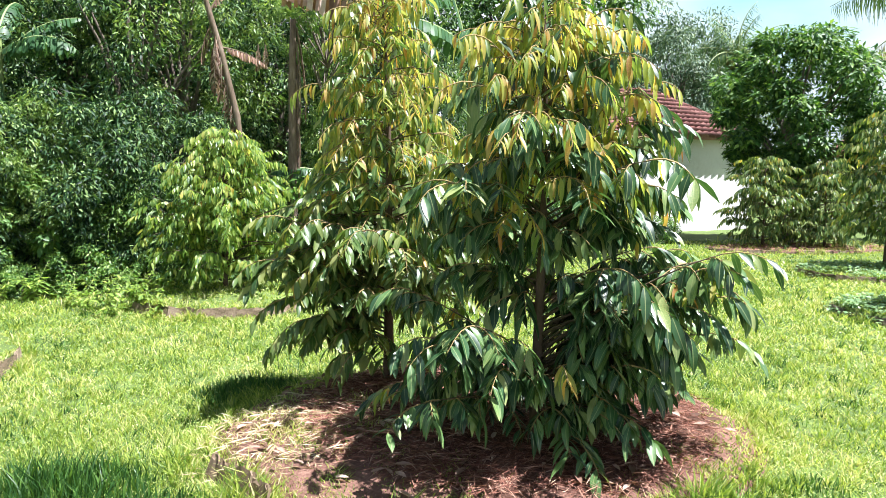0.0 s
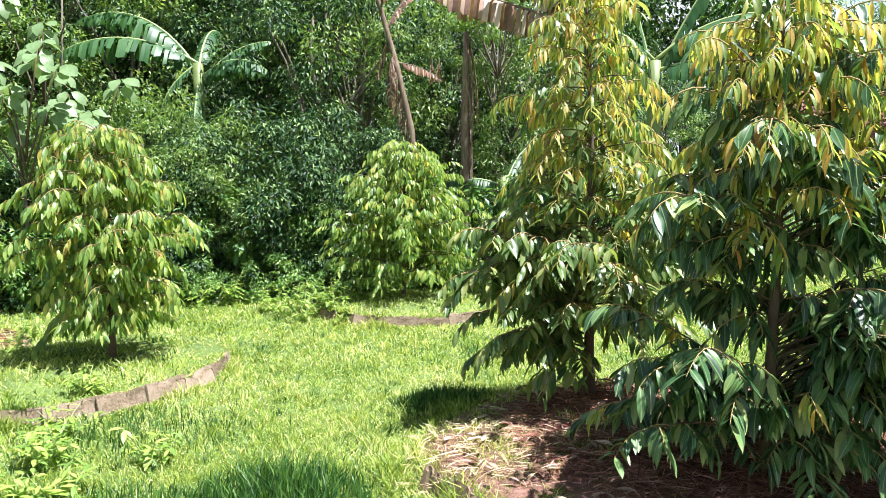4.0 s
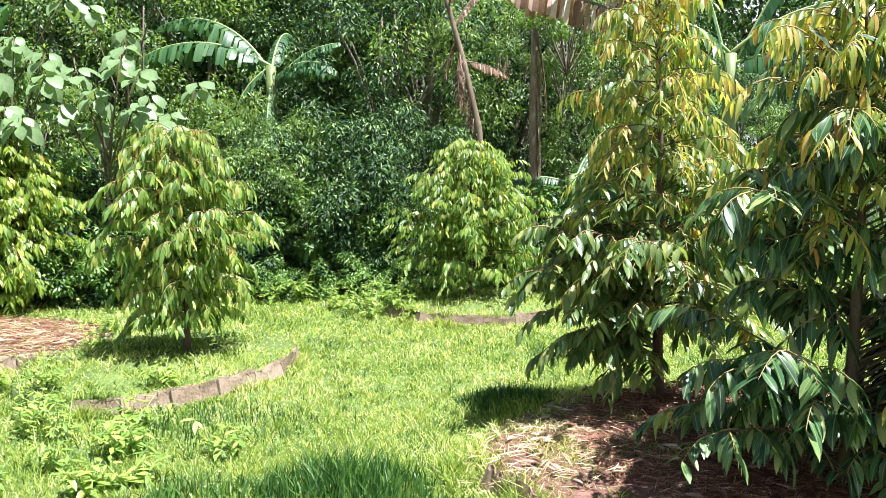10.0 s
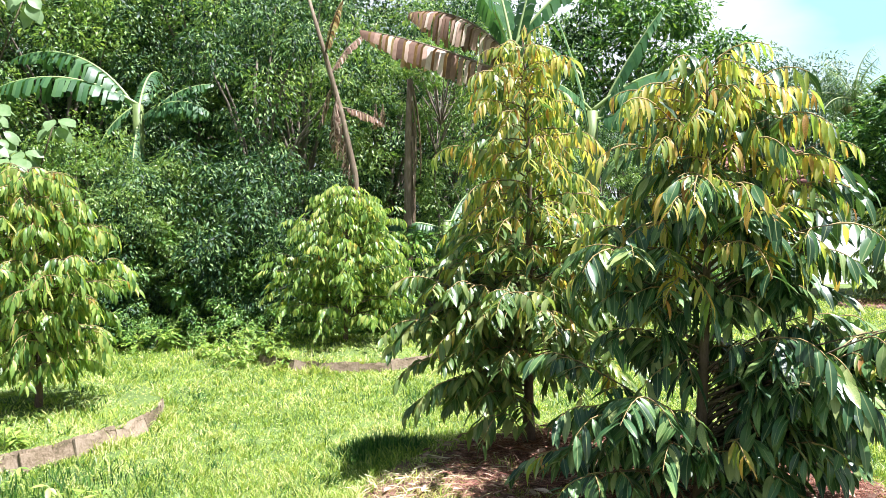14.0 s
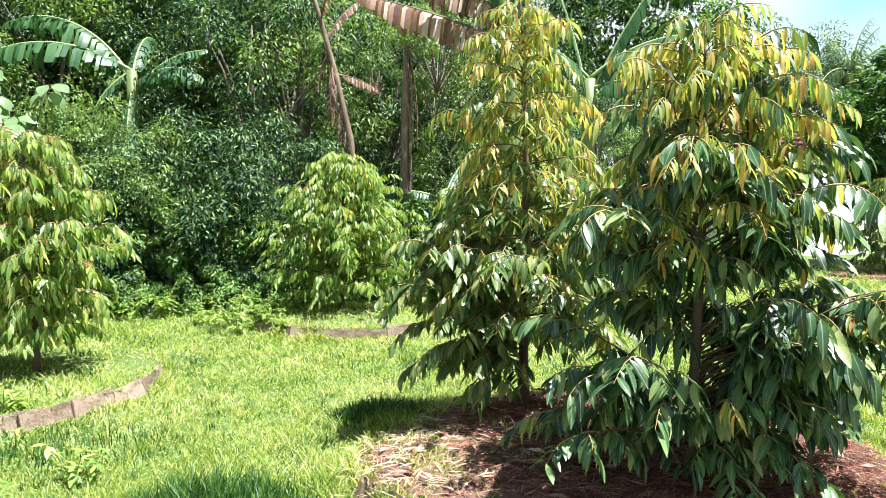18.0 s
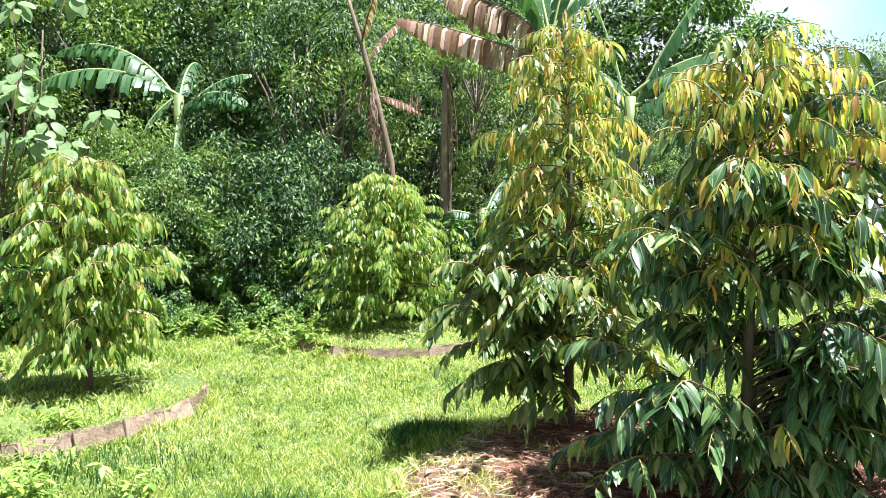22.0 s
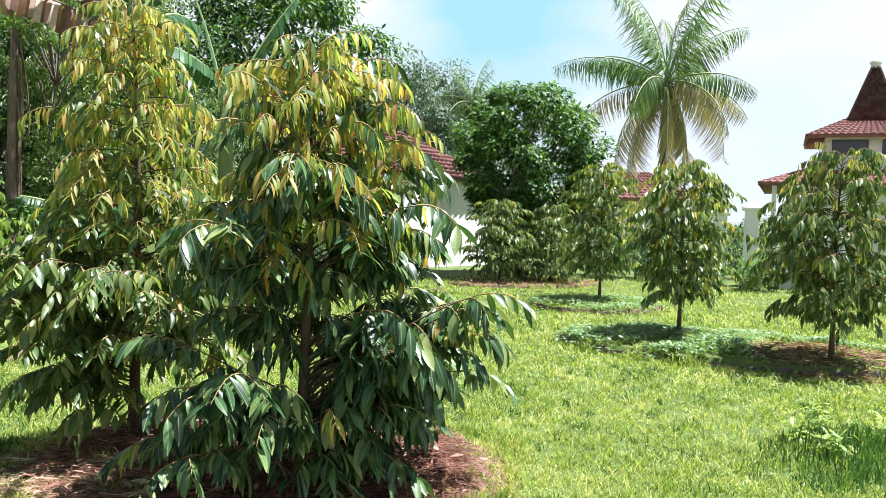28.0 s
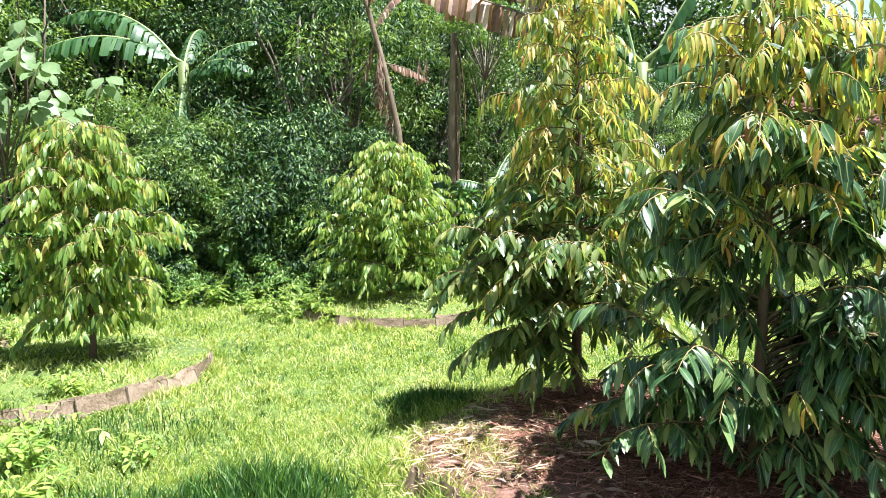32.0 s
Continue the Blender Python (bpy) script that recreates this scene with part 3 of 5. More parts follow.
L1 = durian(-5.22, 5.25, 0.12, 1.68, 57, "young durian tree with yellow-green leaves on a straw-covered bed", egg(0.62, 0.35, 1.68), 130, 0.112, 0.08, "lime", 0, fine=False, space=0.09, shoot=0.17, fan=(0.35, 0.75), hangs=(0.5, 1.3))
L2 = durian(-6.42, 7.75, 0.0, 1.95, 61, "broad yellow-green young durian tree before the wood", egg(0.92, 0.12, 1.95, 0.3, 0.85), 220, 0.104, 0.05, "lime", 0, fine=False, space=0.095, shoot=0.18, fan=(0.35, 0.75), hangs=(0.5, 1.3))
T5 = durian(8.27, 9.9, 0.1, 2.34, 71, "young durian tree in a round grassy bed", egg(0.66, 0.45, 2.34, 0.35), 135, 0.108, 0.25, "mid", 0, fine=False, space=0.10, low=0.4, fan=(0.35, 0.75), hangs=(0.5, 1.3))
T6 = durian(6.63, 6.42, 0.13, 2.05, 83, "young durian tree on a weedy edged bed", egg(0.60, 0.45, 2.05, 0.35), 140, 0.106, 0.25, "mid", 0, fine=False, space=0.10, low=0.4, fan=(0.35, 0.75), hangs=(0.5, 1.3))
T7 = durian(7.12, 4.82, 0.14, 2.10, 97, "young durian tree beside a patch of bare mulch", egg(0.72, 0.35, 2.1, 0.35), 135, 0.110, 0.15, "mid", 60, (0.03, 0), space=0.11, low=0.3, fan=(0.35, 0.75), hangs=(0.5, 1.3))
T8 = durian(8.62, 13.7, 0.05, 1.80, 101, "bushy young durian tree before the white house", egg(0.82, 0.1, 1.8, 0.3, 0.85), 110, 0.112, 0.1, "mid", 0, fine=False, fan=(0.35, 0.75), hangs=(0.5, 1.3))
T9 = durian(9.75, 13.4, 0.05, 1.75, 103, "bushy young durian tree before the white house", egg(0.74, 0.1, 1.75, 0.3, 0.85), 110, 0.112, 0.1, "mid", 0, fine=False, fan=(0.35, 0.75), hangs=(0.5, 1.3))


# ---- ground, beds and edging ----
BEDS = [  # centre, half axes, height, turn
    (1.05, 3.85, 1.48, 1.25, 0.20, 0), (-3.05, 5.38, 0.95, 1.2, 0.14, 0), (-0.95, 8.3, 0.98, 0.95, 0.14, 0), (-5.3, 5.75, 1.35, 1.0, 0.12, 0),
    (8.1, 9.75, 1.15, 0.95, 0.10, 0), (6.9, 5.8, 1.95, 0.95, 0.13, -48), (9.3, 13.5, 1.9, 0.85, 0.07, 0)]


def bed_height(px, py):
    """Height of the planting beds over the lawn, in arrays."""
    out = np.zeros_like(px)
    for cx, cy, a, b, h, turn in BEDS:
        c, s = math.cos(radians(turn)), math.sin(radians(turn))
        u, v = (px - cx) * c + (py - cy) * s, -(px - cx) * s + (py - cy) * c
        rad = np.sqrt((u / a) ** 2 + (v / b) ** 2)
        rim = 0.62 if (cx, cy) != BEDS[0][:2] else 0.12
        out = np.maximum(out, np.where(rad < 1, h * (rim + (1 - rim) * np.clip(1 - rad ** 2, 0, 1) ** (0.6 if rim < 0.5 else 1.0)), 0))
    return out


gv, gf = [], []
ext = [-900, -200, -60, -25] + [-12 + i * 0.5 for i in range(61)] + [32, 60, 200, 900]
for yy in ext:
    for xx in ext:
        near_it = max(abs(xx), abs(yy)) < 26
        gv.append((xx, yy, (0.018 * noise.noise((xx * 0.7, yy * 0.7, 0)) - 0.012) if near_it else -0.012))
w = len(ext)
for j in range(w - 1):
    for i in range(w - 1):
        gf.append((j * w + i, j * w + i + 1, (j + 1) * w + i + 1, (j + 1) * w + i))
ground = part("ground", mesh_of("ground", gv, gf, MAT_GROUND), None, None, "sunlit bright green lawn of coarse grass")
tagged(ground, category="ground", kind="structure")


def planting_bed(k, label, tiles, mat, edge=None, span=(0, 360), tall=0.17, wide=0.24, seed=1):
    cx, cy, a, b, h, turn = BEDS[k]
    rng = random.Random(seed)
    bed = thing("planting_bed", cx, cy, 0, label, "planting bed", "edged planting beds", turn=turn)
    verts, faces, rings, seg = [(0, 0, h)], [], 9, 40
    rim = 0.62 if k else 0.12
    for r in range(1, rings + 1):
        for s in range(seg):
            an, rad = 2 * math.pi * s / seg, r / rings
            zz = h * (rim + (1 - rim) * max(0.0, 1 - rad ** 2) ** (0.6 if rim < 0.5 else 1.0)) + 0.018 * noise.noise((cx + a * rad * math.cos(an) * 3, cy + b * rad * math.sin(an) * 3, 1.7))
            verts.append((a * rad * math.cos(an), b * rad * math.sin(an), zz))
    for s in range(seg):
        verts.append((a * math.cos(2 * math.pi * s / seg) * 1.01, b * math.sin(2 * math.pi * s / seg) * 1.01, -0.06))
    for s in range(seg):
        faces.append((0, 1 + s, 1 + (s + 1) % seg))
    for r in range(rings):
        for s in range(seg):
            o, q = 1 + r * seg, 1 + (r + 1) * seg
            faces.append((o + s, q + s, q + (s + 1) % seg, o + (s + 1) % seg))
    part("mound", mesh_of("mound", verts, faces, mat), None, bed)
    stock = []
    for i in range(4):
        bm = box_bm(wide, 0.018, tall, 0.004)
        bmesh.ops.subdivide_edges(bm, edges=[e for e in bm.edges if abs(e.verts[0].co.x - e.verts[1].co.x) > wide * 0.5], cuts=4)
        for v in bm.verts:
            v.co.y += 0.5 * v.co.x ** 2 - 0.01
            if v.co.z > 0:
                v.co.z += rng.uniform(-0.04, 0.006)
                v.co.y += rng.uniform(-0.006, 0.006)
        data = bpy.data.meshes.new("edging_tile")
        bm.to_mesh(data)
        bm.free()
        data.materials.append(edge or MAT_EDGE)
        stock.append(data)
    for i in range(tiles):
        an = radians(span[0] + (span[1] - span[0]) * (i + 0.5) / tiles)
        px, py = a * 1.025 * math.cos(an), b * 1.025 * math.sin(an)
        out = math.degrees(math.atan2(b * b and py / (b * b), px / (a * a)))
        ob = part("edging_tile", stock[rng.randrange(4)], None, bed)
        ob.matrix_basis = pose(px, py, tall / 2 - 0.04 + rng.uniform(-0.025, 0.015), rng.uniform(8, 24), rng.uniform(-3, 3), out - 90 + rng.uniform(-4, 5))
    return bed


planting_bed(0, "oval bed of brown straw mulch round two durian trees", 4, MAT_MULCH, MAT_WOOD, (203, 223), tall=0.19, wide=0.15, seed=3)
planting_bed(1, "grassy round bed edged with weathered clay tiles", 7, MAT_GROUND, span=(276, 386), tall=0.155, wide=0.34, seed=4)
planting_bed(2, "grassy bed with a tile edge at the wood's edge", 7, MAT_GROUND, span=(205, 338), tall=0.155, wide=0.34, seed=5)
planting_bed(3, "straw-covered bed with a broken tile edge", 30, MAT_LITTER, tall=0.15, seed=6)
planting_bed(4, "round weedy bed with a low stone edge", 26, MAT_GROUND, tall=0.13, seed=7)
planting_bed(5, "long weedy bed with bare mulch and a low dark edge", 44, MAT_GROUND, MAT_TREEBARK, tall=0.11, wide=0.2, seed=8)
planting_bed(6, "long low bed before the white house", 34, MAT_MULCH, tall=0.10, seed=9)


# ---- lawn, tufts and weeds ----
def blades(rng, px, py, pz, length, width, lean):
    """Grass blades as arrays: two base points, two middle points and a tip each."""
    n = len(px)
    az, tw = rng.uniform(0, 2 * math.pi, n), rng.uniform(0, 2 * math.pi, n)
    dx, dy = np.cos(az), np.sin(az)
    sx, sy = np.cos(tw) * width / 2, np.sin(tw) * width / 2
    v = np.zeros((n, 5, 3))
    for k, (u, lift, f) in enumerate(((0, 0, 1), (0, 0, -1), (0.45, 0.58, 0.9), (0.45, 0.58, -0.9), (1.0, 1.0, 0))):
        v[:, k, 0] = px + dx * lean * length * u ** 1.5 + sx * f
        v[:, k, 1] = py + dy * lean * length * u ** 1.5 + sy * f
        v[:, k, 2] = pz + length * lift * np.sqrt(np.clip(1 - 0.55 * lean ** 2, 0.08, 1))
    base = (np.arange(n) * 5)[:, None]
    return v.reshape(-1, 3), base + np.array([0, 1, 3, 2]), base + np.array([2, 3, 4])


grng = np.random.default_rng(5)
count = 400000
az = grng.uniform(radians(-66), radians(52), count)
rad = 1.9 * (19.5 / 1.9) ** grng.uniform(0, 1, count) ** 0.93
gx, gy = rad * np.sin(-az), rad * np.cos(az)
bh = bed_height(gx, gy)
mulch = np.zeros(count, bool)
for k in (0, 3):
    cx, cy, a, b, h, turn = BEDS[k]
    ragged = np.array([noise.noise((float(p) * 2.1, float(q) * 2.1, 9.0)) + 0.5 * noise.noise((float(p) * 6, float(q) * 6, 3.0)) for p, q in zip(gx, gy)])
    mulch |= ((gx - cx - (0.06 if k == 0 else 0.1)) / (a * (0.77 if k == 0 else 0.93))) ** 2 + ((gy - cy) / (b * 0.95)) ** 2 < 1 + 0.5 * ragged + 0.35 * grng.uniform(-1, 1, count) ** 3
sprout = ((gx + 5.3) ** 2 + (gy - 5.75) ** 2 < 2.0) & (grng.random(count) < 0.22)
mulch |= ((gx - 7.2) / 0.75) ** 2 + ((gy - 4.9) / 0.75) ** 2 < 1
edge = (((gx + 0.05) / 0.65) ** 2 + ((gy - 3.45) / 0.7) ** 2 < 1) & (grng.random(count) < 0.85)
keep = (~mulch | edge | sprout) & ~((gx < -3.2) & (gy > 9.6 + 0.25 * (gx + 3))) & (gy < 15.6 + 0.3 * gx.clip(-5, 12) * (gx > 10))
patchy = np.array([noise.noise((float(a) * 0.9, float(b) * 0.9, 4.0)) for a, b in zip(gx[keep], gy[keep])])
gx, gy, bh, rad = gx[keep], gy[keep], bh[keep], rad[keep]
clumpy = np.array([noise.noise((float(a) * 6.5, float(b) * 6.5, 8.0)) for a, b in zip(gx, gy)])
glen = grng.uniform(0.013, 0.048, len(gx)) * (1 + 0.5 * patchy + 1.3 * clumpy).clip(0.3, 2.4) * np.clip(0.8 + rad / 16, 0.8, 1.5)
gv, gq, gt = blades(grng, gx, gy, bh - 0.012, glen, grng.uniform(0.004, 0.0085, len(gx)) * np.clip(rad / 4.5, 0.7, 2.6), grng.uniform(0.45, 1.25, len(gx)))
lawn = part("lawn_grass", soup("lawn_grass", gv, gq, MAT_GRASS, None, gt), None, None, "short coarse yellow-green lawn grass in sunlight", "stuff")
tagged(lawn, category="grass")


hn = 130000  # small round herb leaves among the grass
haz = grng.uniform(radians(-66), radians(52), hn)
hrad = 2.0 * (13.0 / 2.0) ** grng.uniform(0, 1, hn) ** 0.93
hx, hy = hrad * np.sin(-haz), hrad * np.cos(haz)
hk = np.array([noise.noise((float(p) * 0.8, float(q) * 0.8, 11.0)) for p, q in zip(hx, hy)]) + grng.uniform(-0.45, 0.45, hn) > 0.0
for k in (0, 3):
    cx, cy, a, b, h, turn = BEDS[k]
    hk &= ((hx - cx) / (a * 1.02)) ** 2 + ((hy - cy) / (b * 1.02)) ** 2 > 1
hk &= ~((hx < -3.2) & (hy > 9.6 + 0.25 * (hx + 3)))
hx, hy, hrad = hx[hk], hy[hk], hrad[hk]
hw = grng.uniform(0, 2 * math.pi, len(hx))
hv, hq = scatter(leaf_shape(2, 0.62, 0.1, 0.15, 0, 0.5), np.stack([hx, hy, bed_height(hx, hy) + grng.uniform(0.005, 0.035, len(hx))], -1), np.stack([np.cos(hw), np.sin(hw), grng.uniform(-0.1, 0.6, len(hx))], -1),
                 np.stack([grng.uniform(-0.4, 0.4, len(hx)), grng.uniform(-0.4, 0.4, len(hx)), np.ones(len(hx))], -1), grng.uniform(0.008, 0.019, len(hx)) * np.clip(hrad / 5, 0.8, 1.8))
herbs = part("lawn_herbs", soup("lawn_herbs", hv, hq, MAT_CLOVER), None, None, "small pale round leaves among the lawn grass", "stuff")
tagged(herbs, category="grass")


def tall_tuft(cx, cy, spread, height, n, seed, label):
    rng = np.random.default_rng(seed)
    r, a = spread * np.sqrt(rng.uniform(0, 1, n)), rng.uniform(0, 2 * math.pi, n)
    px, py = r * np.cos(a), r * np.sin(a) * 0.7
    v, q, t = blades(rng, px, py, np.full(n, -0.01), rng.uniform(0.25, 1.0, n) * height * (1.25 - 0.8 * r / spread), rng.uniform(0.005, 0.010, n), rng.uniform(0.1, 0.75, n))
    ob = part("grass_tuft", soup("grass_tuft", v, q, MAT_TALL, None, t), None, None, label, "stuff")
    ob.location = (cx, cy, float(bed_height(np.array([cx]), np.array([cy]))[0]))
    return tagged(ob, category="grass")


# real tufts; their dark blades also stand in for shadow patches on the lawn
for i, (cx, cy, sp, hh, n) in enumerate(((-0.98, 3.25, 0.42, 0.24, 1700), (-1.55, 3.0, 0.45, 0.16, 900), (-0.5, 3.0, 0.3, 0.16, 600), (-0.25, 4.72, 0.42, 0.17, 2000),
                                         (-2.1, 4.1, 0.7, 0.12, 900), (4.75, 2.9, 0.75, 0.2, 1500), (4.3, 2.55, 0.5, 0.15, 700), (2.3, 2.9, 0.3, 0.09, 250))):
    tall_tuft(cx, cy, sp, hh, n, 40 + i, "clump of taller green grass in the lawn, darkened for shadow")


def clumps(n, seed, mat, lo, hi, label):
    """Small clumps of longer blades scattered over the lawn."""
    rng = np.random.default_rng(seed)
    a = rng.uniform(radians(-66), radians(52), n)
    r = 2.2 * (15.0 / 2.2) ** rng.uniform(0, 1, n) ** 0.9
    cx, cy = r * np.sin(-a), r * np.cos(a)
    ok = ~((cx < -3.2) & (cy > 9.4 + 0.25 * (cx + 3)))
    for k in (0, 3):
        bx, by, ba, bb, h, turn = BEDS[k]
        ok &= ((cx - bx) / ba) ** 2 + ((cy - by) / bb) ** 2 > 1
    cx, cy, r = cx[ok], cy[ok], r[ok]
    per = 16
    px = np.repeat(cx, per) + rng.normal(0, 0.035, len(cx) * per)
    py = np.repeat(cy, per) + rng.normal(0, 0.035, len(cx) * per)
    far = np.clip(np.repeat(r, per) / 5, 0.8, 2.0)
    tall = np.repeat(rng.uniform(0.6, 1.2, len(cx)), per)
    v, q, t = blades(rng, px, py, bed_height(px, py) - 0.01, rng.uniform(lo, hi, len(px)) * tall, rng.uniform(0.004, 0.008, len(px)) * far, rng.uniform(0.3, 1.1, len(px)))
    ob = part("grass_clumps", soup("grass_clumps", v, q, mat, None, t), None, None, label, "stuff")
    return tagged(ob, category="grass")


clumps(5200, 91, MAT_GRASS, 0.035, 0.09, "small clumps of longer yellow-green grass in the lawn")
clumps(1300, 92, MAT_TALL, 0.03, 0.09, "small clumps of darker grass in the lawn")


def weed(cx, cy, height, seed, mat=None, leaf=0.10, stems=5, label="leafy green weed growing in the grass", group="weeds in the lawn"):
    """A broadleaf weed: a few stems with leaves in turns."""
    rng = random.Random(seed)
    z = float(bed_height(np.array([cx]), np.array([cy]))[0])
    plant = thing("weed", cx, cy, z - 0.01, label, "weed", group)
    spots, ways, nrms, sizes = [], [], [], []
    for i in range(stems):
        a = rng.uniform(0, 6.28)
        path = bent(rng, (rng.uniform(-0.05, 0.05), rng.uniform(-0.05, 0.05), 0), (math.cos(a) * 0.5, math.sin(a) * 0.5, 1), height * rng.uniform(0.6, 1.1), 6, 0.25, 0.12)
        part("stem", tube_mesh("stem", path, [0.004 * (1 - 0.1 * k) for k in range(7)], MAT_RIB, 5), None, plant)
        for j in range(int(9 * height / 0.35) + 5):
            u = rng.uniform(0.15, 1.0) * 5.99
            p = path[int(u)].lerp(path[int(u) + 1], u - int(u))
            b = j * 2.4 + rng.uniform(-0.4, 0.4)
            spots.append(p)
            ways.append((math.cos(b), math.sin(b), rng.uniform(-0.45, 0.55)))
            nrms.append((rng.uniform(-0.2, 0.2), rng.uniform(-0.2, 0.2), 1))
            sizes.append(leaf * rng.uniform(0.55, 1.15) * (1.1 - 0.08 * u))
    v, q = scatter(leaf_shape(3, 0.36, 0.1, 0.25), spots, ways, nrms, sizes)
    part("foliage", soup("foliage", v, q, mat or MAT_WEED), None, plant, kind="stuff")
    return plant


def fringe(k, span, n, seed):
    """Straggling grass that grows up against a bed's edge."""
    rng = np.random.default_rng(seed)
    cx, cy, a, b, h, turn = BEDS[k]
    an = np.radians(rng.uniform(*span, n)) + 0.12 * np.sin(np.arange(n))
    r = rng.uniform(0.97, 1.13, n)
    c, s = math.cos(radians(turn)), math.sin(radians(turn))
    u, v = a * r * np.cos(an), b * r * np.sin(an)
    px, py = cx + u * c - v * s, cy + u * s + v * c
    tall = np.clip(np.array([0.5 + 1.4 * noise.noise((float(p) * 3, float(q) * 3, 2.0)) for p, q in zip(px, py)]), 0.15, 1.4)
    v, q, t = blades(rng, px, py, np.where(r < 1, bed_height(px, py), 0) - 0.01, rng.uniform(0.06, 0.15, n) * tall, rng.uniform(0.005, 0.011, n), rng.uniform(0.3, 1.1, n))
    ob = part("edge_grass", soup("edge_grass", v, q, MAT_GRASS, None, t), None, None, "straggling grass along a bed's edge", "stuff")
    return tagged(ob, category="grass")


for k, span, n in ((0, (0, 360), 14000), (1, (270, 392), 3000), (2, (190, 350), 3000), (3, (180, 360), 2000), (4, (0, 360), 2600), (5, (0, 360), 4500), (6, (180, 360), 1800)):
    fringe(k, span, n, 60 + k)
wr = random.Random(77)
for cx, cy, hh in ((-2.25, 3.55, 0.30), (-2.75, 3.75, 0.34), (-3.3, 4.3, 0.32), (-3.75, 3.9, 0.36), (-3.35, 3.4, 0.30), (-1.75, 3.65, 0.26), (-3.95, 4.6, 0.28), (-2.9, 3.2, 0.25),
                   (-4.35, 4.35, 0.33), (-2.6, 4.55, 0.25), (-3.9, 3.3, 0.28), (-2.0, 3.2, 0.22), (-1.9, 8.0, 0.38), (-2.15, 8.3, 0.42), (-1.65, 7.75, 0.28), (4.6, 3.2, 0.34), (4.9, 3.4, 0.28),
                   (4.5, 2.9, 0.26), (5.1, 3.0, 0.30), (-3.8, 5.6, 0.26), (-4.1, 6.2, 0.3), (-2.0, 7.55, 0.36), (-2.3, 7.85, 0.42), (-1.8, 7.9, 0.45), (-2.1, 8.05, 0.48), (-2.5, 8.2, 0.4), (-1.6, 7.5, 0.3)):
    weed(cx, cy, hh, wr.randrange(9999), leaf=0.105)
for i in range(38):
    cx, cy = wr.uniform(-4.6, -1.7), wr.uniform(2.9, 4.7)
    if cx < -1.1 - 0.33 * cy and ((cx + 3.05) / 1.05) ** 2 + ((cy - 5.38) / 1.3) ** 2 > 1:
        weed(cx, cy, wr.uniform(0.12, 0.34), wr.randrange(9999), leaf=wr.uniform(0.07, 0.11), stems=6)
for i in range(46):  # herbs along the foot of the wood
    cx = -5.6 + 4.2 * i / 45 + wr.uniform(-0.15, 0.15)
    weed(cx, 9.1 + 0.25 * (cx + 3) + wr.uniform(-0.45, 0.25), wr.uniform(0.2, 0.5), wr.randrange(9999), MAT_UNDER if i % 3 else MAT_WEED, wr.uniform(0.09, 0.14), 6, "leafy herb at the foot of the wood", "herbs at the wood's edge")
for i in range(80):  # ground cover on the weedy beds
    k = 4 if i < 18 else 5
    cx, cy, a, b, h, turn = BEDS[k]
    r, an, c, s = math.sqrt(wr.random()) * 0.85, wr.uniform(0, 6.28), math.cos(radians(turn)), math.sin(radians(turn))
    u, v = a * r * math.cos(an), b * r * math.sin(an)
    px, py = cx + u * c - v * s, cy + u * s + v * c
    if (px - 7.2) ** 2 + (py - 4.9) ** 2 > 0.7:
        weed(px, py, 0.13, wr.randrange(9999), MAT_WEED, 0.055, 11, "low creeping ground cover on a bed", "ground cover on the beds")


def ground_cover(k, n, seed, keep):
    """A mat of small round leaves that hides a bed."""
    rng = np.random.default_rng(seed)
    cx, cy, a, b, h, turn = BEDS[k]
    r, an = np.sqrt(rng.uniform(0, 1, n)) * 1.06, rng.uniform(0, 2 * math.pi, n)
    c, s = math.cos(radians(turn)), math.sin(radians(turn))
    u, v = a * r * np.cos(an), b * r * np.sin(an)
    px, py = cx + u * c - v * s, cy + u * s + v * c
    lump = np.array([noise.noise((float(p) * 2.2, float(q) * 2.2, 7.0)) for p, q in zip(px, py)])
    ok = keep(px, py) & (lump + rng.uniform(-0.3, 0.5, n) > -0.05)
    px, py, lump = px[ok], py[ok], lump[ok]
    n = len(px)
    wa = rng.uniform(0, 2 * math.pi, n)
    v, q = scatter(leaf_shape(2, 0.7, 0.12, 0.2, 0, 0.5), np.stack([px, py, bed_height(px, py) + rng.uniform(0.01, 0.07, n) + 0.06 * np.clip(lump, 0, 1)], -1),
                   np.stack([np.cos(wa), np.sin(wa), rng.uniform(-0.4, 0.4, n)], -1), np.stack([rng.uniform(-0.4, 0.4, n), rng.uniform(-0.4, 0.4, n), np.ones(n)], -1), rng.uniform(0.03, 0.06, n))
    ob = part("ground_cover", soup("ground_cover", v, q, MAT_COVER), None, None, "mat of pale round creeping leaves over a bed", "stuff")
    return tagged(ob, category="ground cover")


ground_cover(5, 16000, 21, lambda px, py: (px - 7.3) ** 2 + (py - 4.8) ** 2 > 0.85)
ground_cover(4, 4500, 22, lambda px, py: px > -99)


